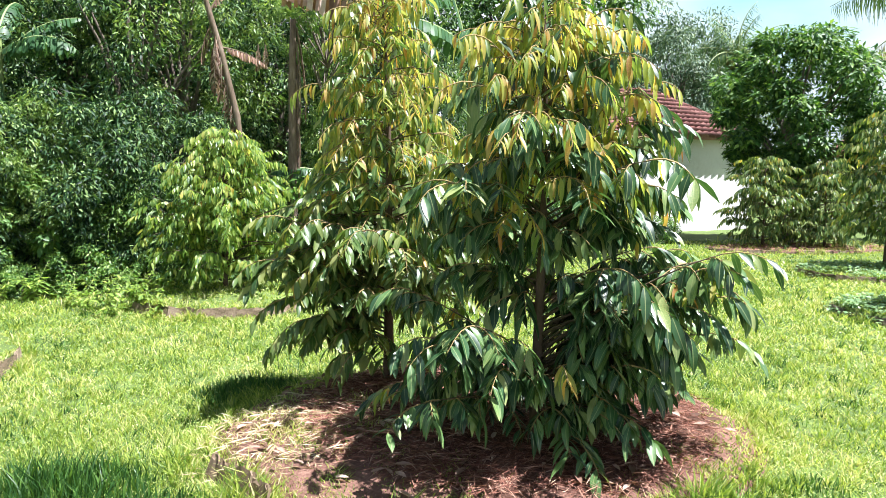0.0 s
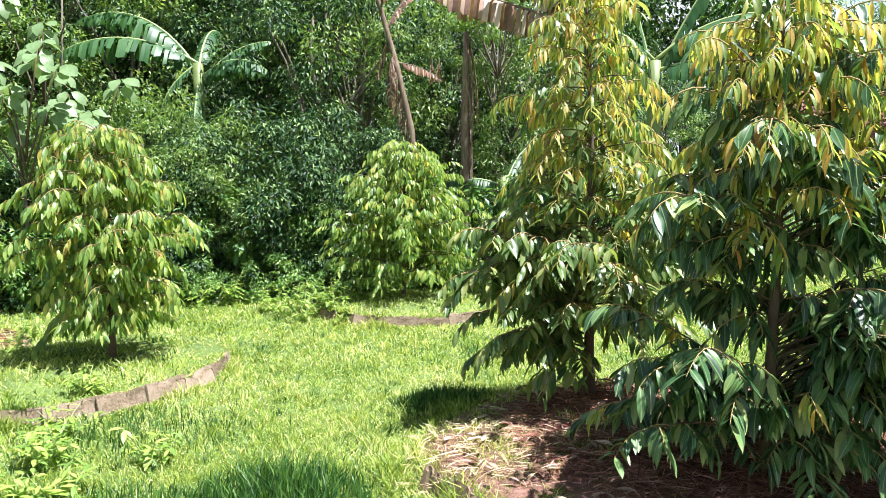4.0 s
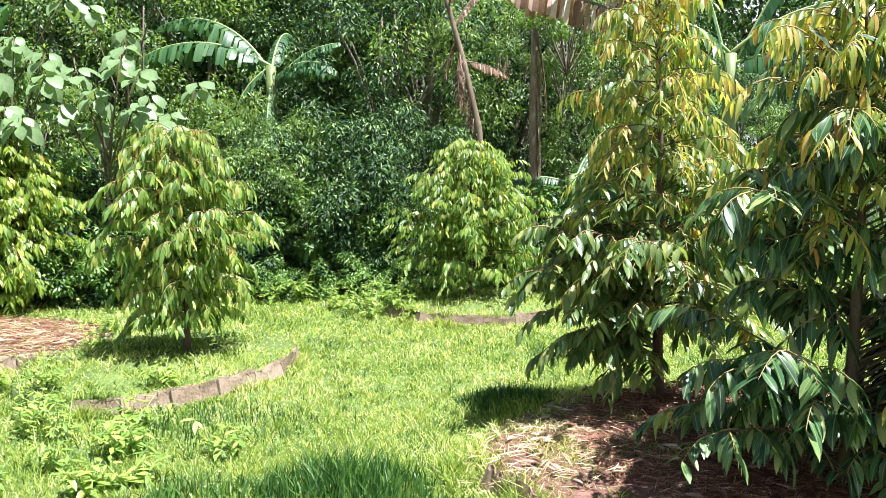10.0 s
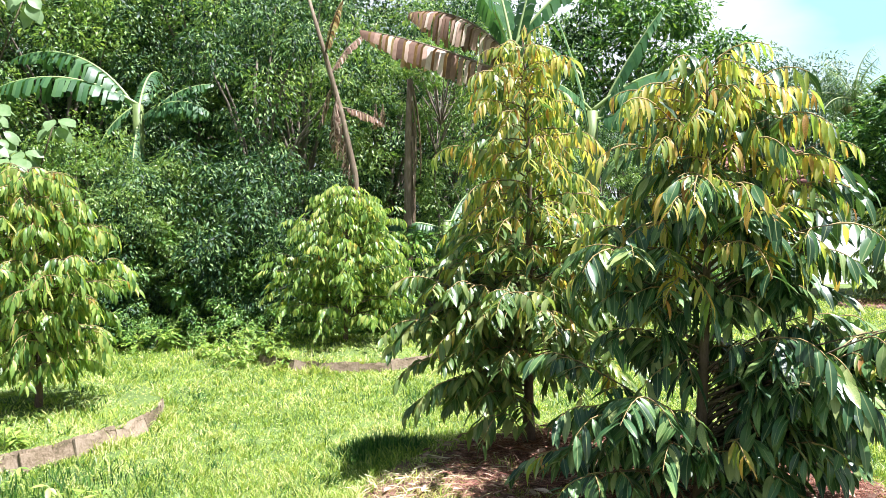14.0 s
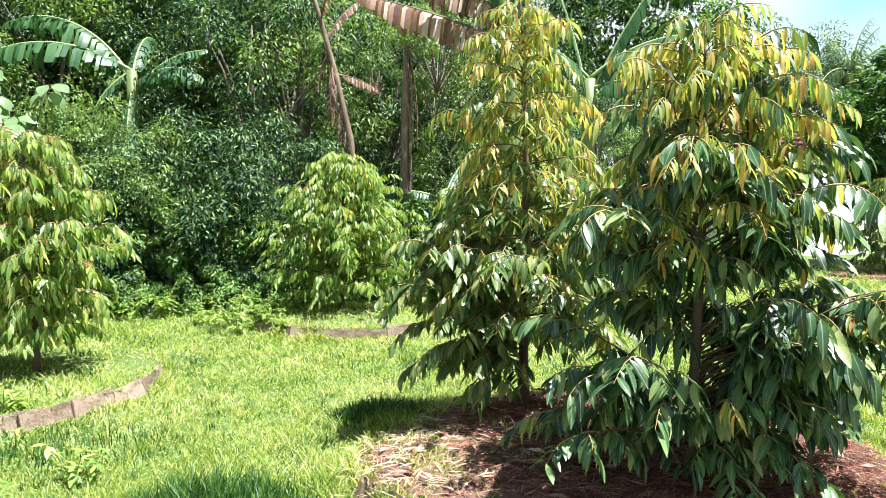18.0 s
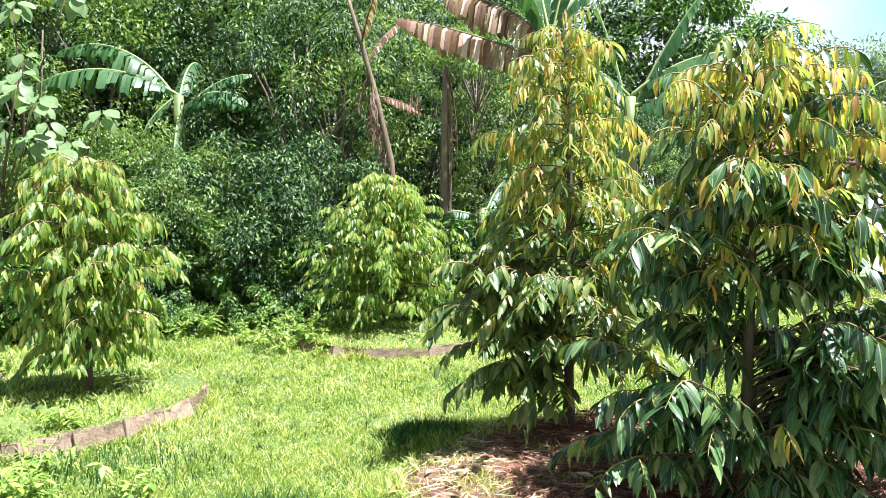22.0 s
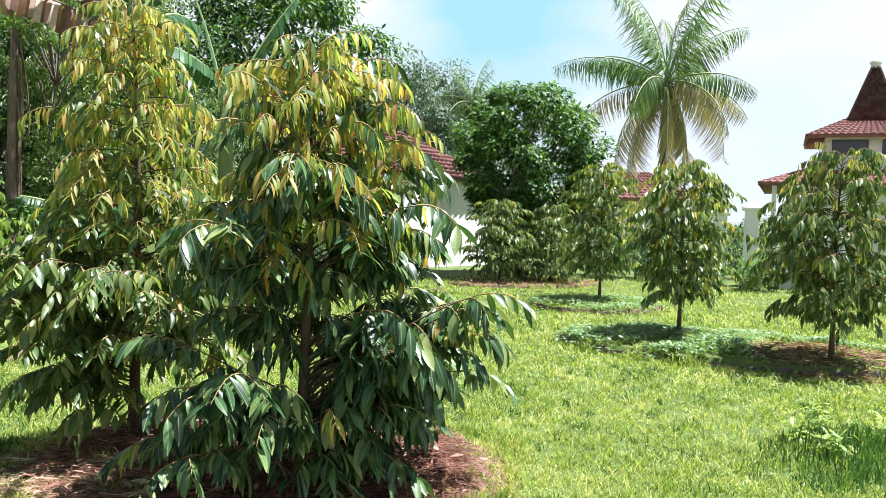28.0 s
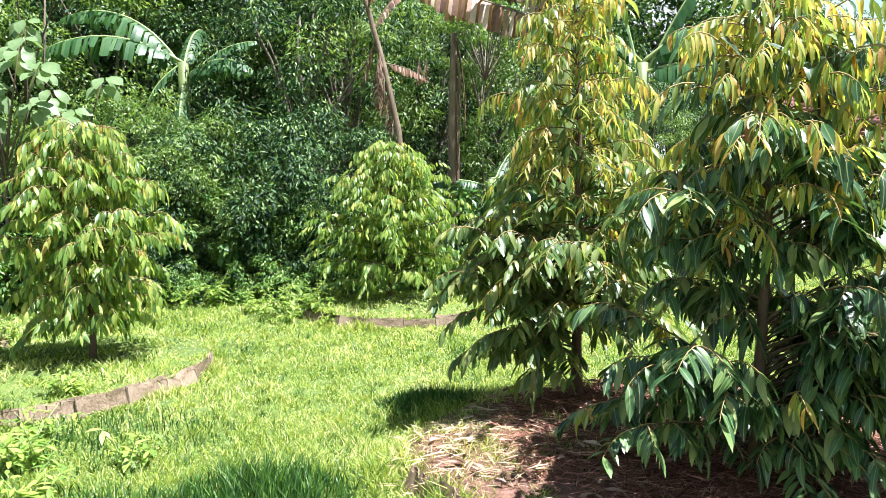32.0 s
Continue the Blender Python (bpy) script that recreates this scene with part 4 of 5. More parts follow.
def straw(k, n, mat, seed, lo=0.08, hi=0.28, within=0.93, cx0=None, label="dry brown straw and leaf mulch strewn on the bed"):
    """Loose dry stalks and shreds lying on a bed."""
    rng = np.random.default_rng(seed)
    cx, cy, a, b, h, turn = BEDS[k] if cx0 is None else cx0
    r, an = np.sqrt(rng.uniform(0, 1, n)) * within, rng.uniform(0, 2 * math.pi, n)
    c, s = math.cos(radians(turn)), math.sin(radians(turn))
    u, v = a * r * np.cos(an), b * r * np.sin(an)
    px, py = cx + u * c - v * s, cy + u * s + v * c
    pz = bed_height(px, py) + rng.uniform(0.0, 0.035, n)
    wa = rng.uniform(0, 2 * math.pi, n)
    ways = np.stack([np.cos(wa), np.sin(wa), rng.uniform(-0.12, 0.22, n)], -1)
    nr = np.stack([rng.uniform(-0.6, 0.6, n), rng.uniform(-0.6, 0.6, n), np.ones(n)], -1)
    v, q = scatter(leaf_shape(2, 0.034, 0.01, 0.10, 0.01), np.stack([px, py, pz], -1), ways, nr, rng.uniform(lo, hi, n))
    ob = part("straw_mulch", soup("straw_mulch", v, q, mat), None, None, label, "stuff")
    return tagged(ob, category="mulch")


straw(0, 26000, MAT_STRAW, 1, 0.04, 0.15, cx0=(1.16, 3.85, 1.16, 1.18, 0.2, 0))
straw(0, 1200, MAT_PALESTRAW, 2, 0.04, 0.15, cx0=(0.0, 3.65, 0.5, 0.55, 0.2, 0), label="pale bleached straw lying over the bed's rim")
def fallen(k, n, seed):
    """Whole dry leaves lying on a bed."""
    rng = np.random.default_rng(seed)
    cx, cy, a, b, h, turn = BEDS[k]
    r, an = np.sqrt(rng.uniform(0, 1, n)) * 0.9, rng.uniform(0, 2 * math.pi, n)
    px, py = cx + a * r * np.cos(an), cy + b * r * np.sin(an)
    wa = rng.uniform(0, 2 * math.pi, n)
    v, q = scatter(leaf_shape(4, 0.30, 0.16, 0.12, 0.02), np.stack([px, py, bed_height(px, py) + rng.uniform(0.02, 0.04, n)], -1), np.stack([np.cos(wa), np.sin(wa), rng.uniform(0, 0.25, n)], -1),
                   np.stack([rng.uniform(-0.4, 0.4, n), rng.uniform(-0.4, 0.4, n), np.ones(n)], -1), rng.uniform(0.05, 0.105, n))
    ob = part("fallen_leaves", soup("fallen_leaves", v, q, MAT_DRYLEAF), None, None, "dry brown fallen leaves on the mulch", "stuff")
    return tagged(ob, category="leaves")


fallen(0, 260, 6)
straw(3, 3500, MAT_PALESTRAW, 3, label="pale straw strewn over the bed")
straw(3, 4500, MAT_STRAW, 13, label="brown litter among the straw")
straw(5, 1800, MAT_STRAW, 4, cx0=(7.2, 4.9, 0.8, 0.75, 0.13, 0), label="brown leaf mulch round a durian stem")
straw(6, 1200, MAT_STRAW, 5)


# ---- the wood behind ----
def leafy(name, seed, height, spread, low, n, leaf, mat, shape, clumps, trunk=0.09, mat2=None, share2=0.0, droop=0.35, clump=0.26, flat=0.7, fork=0.55):
    """A tree or shrub: a tapered trunk, limbs to every clump, and a crown of many small leaves in uneven clumps. Returns its meshes."""
    rng = random.Random(seed)
    nr = np.random.default_rng(seed)
    mid, half = (low + height) / 2, (height - low) / 2
    cs = []
    for i in range(clumps):
        a, zz = i * 2.39996 + rng.uniform(-0.5, 0.5), 1 - 2 * (i + 0.5) / clumps
        rr = math.sqrt(max(0, 1 - zz * zz)) ** flat
        k = rng.uniform(0.45, 1.0) ** 0.5
        cs.append(Vector((math.cos(a) * rr * spread * k, math.sin(a) * rr * spread * k, mid + zz * half * rng.uniform(0.75, 1.0))))
    stem = [Vector((0.05 * math.sin(i * 1.3 + seed), 0.05 * math.cos(i * 1.7 + seed), -0.1 + height * 0.8 * i / 8)) for i in range(9)]
    tv, tf = tube(stem, [trunk * (1.2 if i == 0 else 1) * (1 - 0.85 * i / 8) for i in range(9)], 9)
    for c in cs[::max(1, clumps // 16)]:
        a = stem[max(1, min(7, int(8 * (c.z * fork) / (height * 0.8))))]
        m = a.lerp(c, 0.5) + Vector((0, 0, 0.12 * height * 0.4))
        v, f = tube([a, a.lerp(m, 0.6), m, m.lerp(c, 0.6), c], [trunk * 0.38, trunk * 0.3, trunk * 0.22, trunk * 0.14, trunk * 0.06], 5, False)
        n0 = len(tv)
        tv += v
        tf += [tuple(i + n0 for i in q) for q in f]
    per = n // clumps
    sizes = nr.uniform(0.55, 1.25, (clumps, 1))
    off = nr.normal(0, 1, (clumps, per, 3))
    off /= np.linalg.norm(off, axis=2, keepdims=True)
    rad = nr.uniform(0.2, 1.0, (clumps, per, 1)) ** 0.5
    P = np.array(cs)[:, None] + off * rad * clump * spread * sizes[:, :, None] * np.array([1.15, 1.15, 0.75])
    W = off * np.array([1, 1, 0.35]) + nr.normal(0, 0.55, off.shape) + np.array([0, 0, -droop])
    N = off * 0.5 + nr.normal(0, 0.35, off.shape) + np.array([0, 0, 1.0])
    P, W, N = P.reshape(-1, 3), W.reshape(-1, 3), N.reshape(-1, 3)
    P[:, 2] = np.maximum(P[:, 2], 0.05)
    v, q = scatter(shape, P, W, N, leaf * nr.uniform(0.6, 1.3, len(P)))
    mats, index = mat, None
    if mat2:
        mats = [mat, mat2]
        pick = np.repeat(nr.uniform(0, 1, clumps) < share2, per)
        index = np.repeat(pick, len(shape[1])).astype(np.int32)
    return mesh_of("trunk", tv, tf, MAT_TREEBARK), soup("crown", v, q, mats, index)


def plant(name, meshes, x, y, z, turn, size, label, category, group=""):
    ob = thing(name, x, y, z, label, category, group, turn=turn)
    ob.scale = (size, size, size) if not isinstance(size, tuple) else size
    part("trunk", meshes[0], None, ob)
    part("crown", meshes[1], None, ob)
    return ob


OVAL = leaf_shape(2, 0.44, 0.12, 0.25, 0, 0.42)
LANCE = leaf_shape(2, 0.34, 0.10, 0.35, 0, 0.45)
# light share per crown sets how many clumps are coloured as sunlit
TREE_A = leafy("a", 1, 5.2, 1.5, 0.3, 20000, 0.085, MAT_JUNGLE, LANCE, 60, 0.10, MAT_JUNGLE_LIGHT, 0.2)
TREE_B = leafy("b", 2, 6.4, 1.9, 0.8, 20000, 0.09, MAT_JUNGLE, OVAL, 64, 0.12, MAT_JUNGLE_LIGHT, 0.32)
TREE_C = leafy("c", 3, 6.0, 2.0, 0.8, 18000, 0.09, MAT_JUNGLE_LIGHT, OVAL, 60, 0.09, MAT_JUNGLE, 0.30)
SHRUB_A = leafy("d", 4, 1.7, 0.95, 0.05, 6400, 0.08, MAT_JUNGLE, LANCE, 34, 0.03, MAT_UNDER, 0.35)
# few bright clumps: shade under the overhanging crowns is put into the colour
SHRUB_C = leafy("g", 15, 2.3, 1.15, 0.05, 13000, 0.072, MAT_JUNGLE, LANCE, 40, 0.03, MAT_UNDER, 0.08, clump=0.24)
SHRUB_B = leafy("e", 5, 1.3, 0.9, 0.05, 3800, 0.10, MAT_UNDER, OVAL, 30, 0.025, MAT_JUNGLE, 0.3)
jr = random.Random(8)
DENSE = "dense green tree of the wood, shade darkened into its leaves"
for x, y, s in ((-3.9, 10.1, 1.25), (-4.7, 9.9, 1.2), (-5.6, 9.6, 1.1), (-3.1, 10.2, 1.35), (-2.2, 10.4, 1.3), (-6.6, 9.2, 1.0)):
    plant("shrub", SHRUB_C, x, y, -0.03, x * 50, s * 0.82, "tall small-leaved shrub, leaves darkened for the shade of the wood", "shrub", "undergrowth shrubs")
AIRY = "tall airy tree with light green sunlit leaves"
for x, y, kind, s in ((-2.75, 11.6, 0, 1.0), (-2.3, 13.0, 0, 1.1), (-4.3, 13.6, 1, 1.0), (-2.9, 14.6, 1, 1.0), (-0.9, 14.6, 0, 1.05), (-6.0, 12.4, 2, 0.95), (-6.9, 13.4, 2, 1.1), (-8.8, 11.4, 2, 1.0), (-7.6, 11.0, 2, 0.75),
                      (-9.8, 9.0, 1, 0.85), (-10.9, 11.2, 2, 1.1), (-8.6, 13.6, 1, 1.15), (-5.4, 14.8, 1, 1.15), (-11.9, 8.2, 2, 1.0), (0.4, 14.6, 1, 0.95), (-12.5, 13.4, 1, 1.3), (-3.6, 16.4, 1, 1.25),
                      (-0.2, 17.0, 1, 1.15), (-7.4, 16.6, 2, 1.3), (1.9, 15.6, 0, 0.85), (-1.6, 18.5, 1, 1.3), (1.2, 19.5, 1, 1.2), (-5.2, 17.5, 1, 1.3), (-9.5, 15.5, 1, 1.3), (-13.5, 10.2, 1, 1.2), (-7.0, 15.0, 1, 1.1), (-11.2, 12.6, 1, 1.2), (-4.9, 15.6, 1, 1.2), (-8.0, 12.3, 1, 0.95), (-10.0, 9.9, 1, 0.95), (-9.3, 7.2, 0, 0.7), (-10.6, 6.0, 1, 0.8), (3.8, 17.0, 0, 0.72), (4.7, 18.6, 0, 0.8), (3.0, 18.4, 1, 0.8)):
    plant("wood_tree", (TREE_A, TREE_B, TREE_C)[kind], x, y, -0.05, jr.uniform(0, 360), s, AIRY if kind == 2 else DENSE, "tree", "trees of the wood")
for i in range(34):
    u = i / 33
    x = -9.6 + 11.8 * u + jr.uniform(-0.3, 0.3)
    y = (7.6 + 0.28 * (x + 9.6) if x < -4 else 9.2 + 0.25 * (x + 4)) + jr.uniform(-0.1, 1.7)
    k = i % 2
    plant("shrub", (SHRUB_A, SHRUB_B)[k], x, y, -0.03, jr.uniform(0, 360), jr.uniform(0.45, 1.3), "shrub of the undergrowth with %s leaves" % ("narrow dark" if k == 0 else "fresh green"), "shrub", "undergrowth shrubs")
for i in range(22):
    plant("shrub", SHRUB_B, -4.7 + 0.23 * i + jr.uniform(-0.15, 0.15), 8.9 + 0.05 * i + jr.uniform(-0.3, 0.2), -0.03, jr.uniform(0, 360), jr.uniform(0.22, 0.46), "low leafy plant at the wood's edge", "shrub", "low plants at the wood's edge")

FEATHER = leafy("f", 14, 2.9, 0.85, 0.9, 9000, 0.065, MAT_JUNGLE_LIGHT, LANCE, 40, 0.035, None, 0.0)
for x, y, s in ((-4.55, 9.55, 0.95), (-3.75, 10.0, 0.85), (-3.95, 9.3, 0.7), (-5.0, 9.0, 0.8), (-6.9, 9.3, 1.05), (-8.3, 8.3, 0.9), (-3.3, 9.5, 0.55), (0.6, 11.6, 1.0)):
    plant("feathery_bush", FEATHER, x, y, -0.03, x * 90, s, "feathery light green bush catching the sun", "shrub", "feathery bushes")
for i in range(9):
    plant("shrub", SHRUB_B, -5.2 - 0.42 * i, 8.55 - 0.14 * i + jr.uniform(-0.2, 0.3), -0.03, jr.uniform(0, 360), jr.uniform(0.45, 0.8), "shrub of the undergrowth with fresh green leaves", "shrub", "undergrowth shrubs")

SPRAY = leafy("spray", 23, 4.5, 1.0, 3.05, 7500, 0.07, MAT_JUNGLE_LIGHT, LANCE, 26, 0.035, MAT_JUNGLE, 0.3, fork=0.9)
plant("wood_tree", SPRAY, 0.05, 11.4, -0.05, 10, 1.0, "slender tree with a light green feathery crown", "tree", "trees of the wood")

BIG = leafy("big", 9, 7.2, 2.4, 2.2, 24000, 0.16, MAT_MANGO, OVAL, 60, 0.16, MAT_JUNGLE, 0.2)
plant("tall_tree", BIG, 5.9, 22.4, -0.05, 20, 1.22, "tall broad tree with a sunlit glossy crown", "tree")
MANGO = leafy("mango", 10, 4.7, 1.6, 1.2, 26000, 0.135, MAT_MANGO, OVAL, 56, 0.12, None, 0.0)
plant("round_tree", MANGO, 10.25, 15.3, -0.05, 0, (1.08, 1.08, 1.0), "dense round dark green tree before a house", "tree")
# far crowns; their haze comes only from the paler leaf colour
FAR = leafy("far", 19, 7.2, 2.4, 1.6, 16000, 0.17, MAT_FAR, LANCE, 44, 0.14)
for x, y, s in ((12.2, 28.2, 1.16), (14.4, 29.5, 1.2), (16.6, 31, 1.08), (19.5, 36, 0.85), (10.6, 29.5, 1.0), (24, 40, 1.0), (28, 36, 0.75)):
    plant("far_tree", FAR, x, y, 0, x * 40, s * 0.93, "distant green tree behind the houses, haze put into its leaf colour", "tree", "distant trees")
for x, y, s in ((12.6, 15.2, 0.9), (13.6, 14.2, 0.8), (15.6, 14.5, 1.0), (17.2, 13.2, 1.0), (13.9, 11.4, 0.55), (15.0, 10.6, 0.6), (16.4, 10.0, 0.7), (6.2, 15.4, 0.5), (7.2, 15.3, 0.45), (3.2, 12.0, 0.9), (4.4, 13.0, 0.8), (2.4, 10.9, 0.7), (18.6, 15.0, 1.1)):
    plant("shrub", SHRUB_A if s > 0.75 else SHRUB_B, x, y, -0.03, x * 77, s, "green garden shrub near the houses", "shrub", "garden shrubs")


# ---- banana plants ----
def banana_leaf(parent, start, az, elev, length, width, sag, torn, mat, seed, ribmat=None, flop=0.35, twist=0.0, label=""):
    """One banana leaf: an arching midrib and a blade of strips, torn between them and hanging down from the rib."""
    rng = random.Random(seed)
    n = 40 if torn >= 1 else 26
    p, a, el = Vector(start), radians(az), radians(elev)
    pts, dirs = [p.copy()], []
    for i in range(n):
        e = el - sag * (i / n) ** 1.3
        d = Vector((math.cos(a) * math.cos(e), math.sin(a) * math.cos(e), math.sin(e)))
        dirs.append(d)
        p = p + d * (length / n)
        pts.append(p.copy())
    dirs.append(dirs[-1])
    verts, quads = [], []
    for side in (-1, 1):
        i = 3
        while i < n:
            run = 1 if torn >= 1 else min(n - i, 1 + int(rng.random() * (1.5 if torn > 0.5 else 4) + 0.3))
            hang = flop + rng.uniform(-0.12, 0.2) * torn * 2 + twist * side
            gap = 0.16 * torn if torn < 1 else 0.22
            for j in range(run):
                row = []
                for q, t in ((i + j, gap * 0.5 if j == 0 else 0.0), (i + j + 1, -gap * 2.5 if j == run - 1 else 0.0)):
                    s = (q - 3) / (n - 3)
                    w = width / 2 * (max(0.0, math.sin(math.pi * min(1, 0.04 + 0.94 * s) ** 0.75))) ** 0.55 * (rng.uniform(0.82, 1.05) if torn else 1)
                    c = pts[q] + dirs[min(q, n)] * t * length / n
                    lat = dirs[q].cross(Vector((0, 0, 1)))
                    lat = lat.normalized() * side if lat.length > 0.05 else Vector((-math.sin(a), math.cos(a), 0)) * side
                    for u in (0.0, 0.5, 1.0):
                        lift = 0.22 * u - hang * u * u * 1.3
                        row.append(c + lat * w * u * max(0.25, 1 - 0.3 * hang * u) + Vector((0, 0, 1)) * w * lift + dirs[q] * w * 0.25 * u)
                k = len(verts)
                verts += row
                quads += [(k, k + 1, k + 4, k + 3), (k + 1, k + 2, k + 5, k + 4)]
            i += run
    leaf_ob = part("leaf", soup("leaf", np.array([tuple(v) for v in verts]), np.array(quads), mat), None, parent, label)
    part("midrib", tube_mesh("midrib", pts, [0.022 * (1 - 0.9 * i / n) * (length / 2) ** 0.5 + 0.002 for i in range(n + 1)], ribmat or MAT_RIB, 6), None, leaf_ob)
    return leaf_ob


def banana_plant(x, y, height, radius, leaves, seed, label, mat=None, lean=(0, 0)):
    """leaves: turn (degrees from +x), rise, length, width, sag, torn, dry."""
    ob = thing("banana_plant", x, y, 0, label, "banana plant", "banana plants")
    path = [Vector((lean[0] * (i / 7) ** 1.5, lean[1] * (i / 7) ** 1.5, -0.08 + height * i / 7)) for i in range(8)]
    part("pseudostem", tube_mesh("pseudostem", path, [radius * (1.1 - 0.4 * i / 7) for i in range(8)], mat or MAT_BANSTEM, 12), None, ob)
    for i, (az, el, ln, wd, sag, torn, dry) in enumerate(leaves):
        banana_leaf(ob, path[7] - Vector((0, 0, 0.12 * (i % 4))), az, el, ln, wd, sag, torn, MAT_DRYLEAF if dry else MAT_BANANA, seed * 31 + i, MAT_DEADSTEM if dry else None,
                    1.35 if dry else 0.35 + 0.5 * (torn > 0.3), label="dry brown hanging leaf" if dry else "")
    return ob


banana_plant(0.98, 9.5, 3.8, 0.2, [(130, 75, 2.2, 0.5, 0.3, 0.3, False), (150, 48, 1.8, 0.55, 0.9, 0.8, True), (30, 78, 2.1, 0.5, 0.3, 0.2, False), (173, 24, 2.1, 0.46, 0.25, 0.8, True),
                                     (8, 55, 2.1, 0.5, 0.6, 0.5, False), (200, 70, 2.0, 0.5, 0.8, 0.5, False), (60, 35, 2.0, 0.5, 0.9, 0.6, False)], 3, "tall banana plant with torn green and dry brown leaves")
banana_plant(1.85, 8.8, 2.9, 0.10, [(-12, 40, 1.9, 0.62, 1.3, 0.4, False), (-30, 15, 1.3, 0.5, 0.9, 0.5, False), (0, 66, 1.7, 0.5, 0.25, 0.5, False), (165, 80, 1.6, 0.45, 0.25, 0.3, False),
                                   (200, 40, 1.3, 0.45, 1.1, 0.5, False)], 5, "banana plant with broad arching green leaves")
banana_plant(-4.2, 10.6, 3.25, 0.10, [(190, 30, 2.05, 0.6, 1.15, 0.8, False), (176, 58, 2.2, 0.58, 1.5, 0.7, False), (350, 40, 1.2, 0.5, 1.5, 0.6, False), (15, 58, 1.3, 0.42, 1.0, 0.7, False),
                                     (205, -35, 1.0, 0.25, 0.9, 0.7, False), (95, 62, 1.5, 0.4, 1.2, 0.6, False), (280, -50, 1.1, 0.22, 0.6, 0.6, False), (300, -70, 1.0, 0.18, 0.3, 0.6, False)], 7, "banana plant with arching torn leaves in the wood")
banana_plant(-7.85, 8.1, 2.7, 0.11, [(4, 44, 1.7, 0.55, 0.35, 0.6, False), (355, 40, 1.5, 0.55, 1.0, 0.6, False), (170, 55, 1.5, 0.42, 0.8, 0.5, False), (200, 20, 1.2, 0.4, 1.4, 0.6, False),
                                      (100, 75, 1.6, 0.3, 0.2, 0.3, False), (330, 10, 0.9, 0.4, 1.5, 0.6, False)], 9, "banana plant with torn leaves at the wood's edge")
banana_plant(0.15, 10.4, 1.6, 0.07, [(10, 8, 0.9, 0.3, 0.9, 0.5, False), (180, 22, 0.9, 0.32, 0.9, 0.8, False), (60, 60, 1.0, 0.3, 0.7, 0.4, False), (330, 30, 1.0, 0.3, 1.0, 0.5, False)], 13, "small banana sucker in the shade")

dead = thing("dead_banana_plant", -0.42, 10.4, 0, "dead brown banana stem with hanging dry leaves", "banana plant", "banana plants")
part("pseudostem", tube_mesh("pseudostem", [(0.0, 0, -0.1), (0.02, 0, 0.9), (0.05, 0, 1.8), (0.05, 0, 2.7), (0.07, 0, 3.5)], [0.085, 0.072, 0.062, 0.054, 0.04], MAT_DEADSTEM, 10), None, dead)
for i, (h, az, el, ln, wd) in enumerate(((3.4, 20, -78, 1.3, 0.15), (3.2, 340, -82, 1.2, 0.14), (2.7, 330, -84, 1.2, 0.16), (2.9, 10, -86, 1.4, 0.14), (1.9, 350, -86, 1.2, 0.16), (2.2, 20, -84, 1.3, 0.16))):
    banana_leaf(dead, (0.06 + 0.05 * math.cos(radians(az)), 0.05 * math.sin(radians(az)), h), az, el, ln, wd * 0.7, 0.3, 0.8, MAT_DRYLEAF, 90 + i, MAT_DEADSTEM, 1.1)
snag = thing("withered_tree", -1.15, 10.7, 0, "thin leaning dead stem with brown rags of leaves", "dead tree")
part("stem", tube_mesh("stem", [(0.12, 0, -0.1), (0.06, 0, 1.2), (0.0, 0, 2.2), (-0.2, 0, 3.1), (-0.42, 0, 3.9), (-0.68, 0, 4.8)], [0.06, 0.056, 0.05, 0.045, 0.035, 0.02], MAT_DEADSTEM, 8), None, snag)
for i, (h, xx, az, el, ln, wd) in enumerate(((3.3, -0.25, 250, -72, 0.8, 0.26), (3.2, -0.22, 300, -78, 0.8, 0.24), (3.15, -0.2, 0, -8, 0.7, 0.17), (3.5, -0.3, 170, -60, 0.6, 0.24), (3.6, -0.35, 40, 62, 1.0, 0.2), (3.9, -0.42, 300, 58, 0.9, 0.18), (2.9, -0.12, 280, -82, 0.9, 0.2), (2.6, -0.06, 330, -84, 0.8, 0.2), (3.35, -0.26, 200, -80, 0.7, 0.16), (3.45, -0.28, 340, -74, 0.6, 0.18), (3.05, -0.15, 30, -80, 0.8, 0.16), (3.3, -0.24, 230, -66, 0.5, 0.2), (2.4, -0.03, 300, -86, 0.7, 0.14), (3.2, 0.3, 300, -86, 0.35, 0.14), (3.2, 0.4, 300, -86, 0.3, 0.14))):
    banana_leaf(snag, (xx, 0, h), az, el, ln, wd, 0.6, 0.8, MAT_DRYLEAF, 120 + i, MAT_DEADSTEM, 1.0)


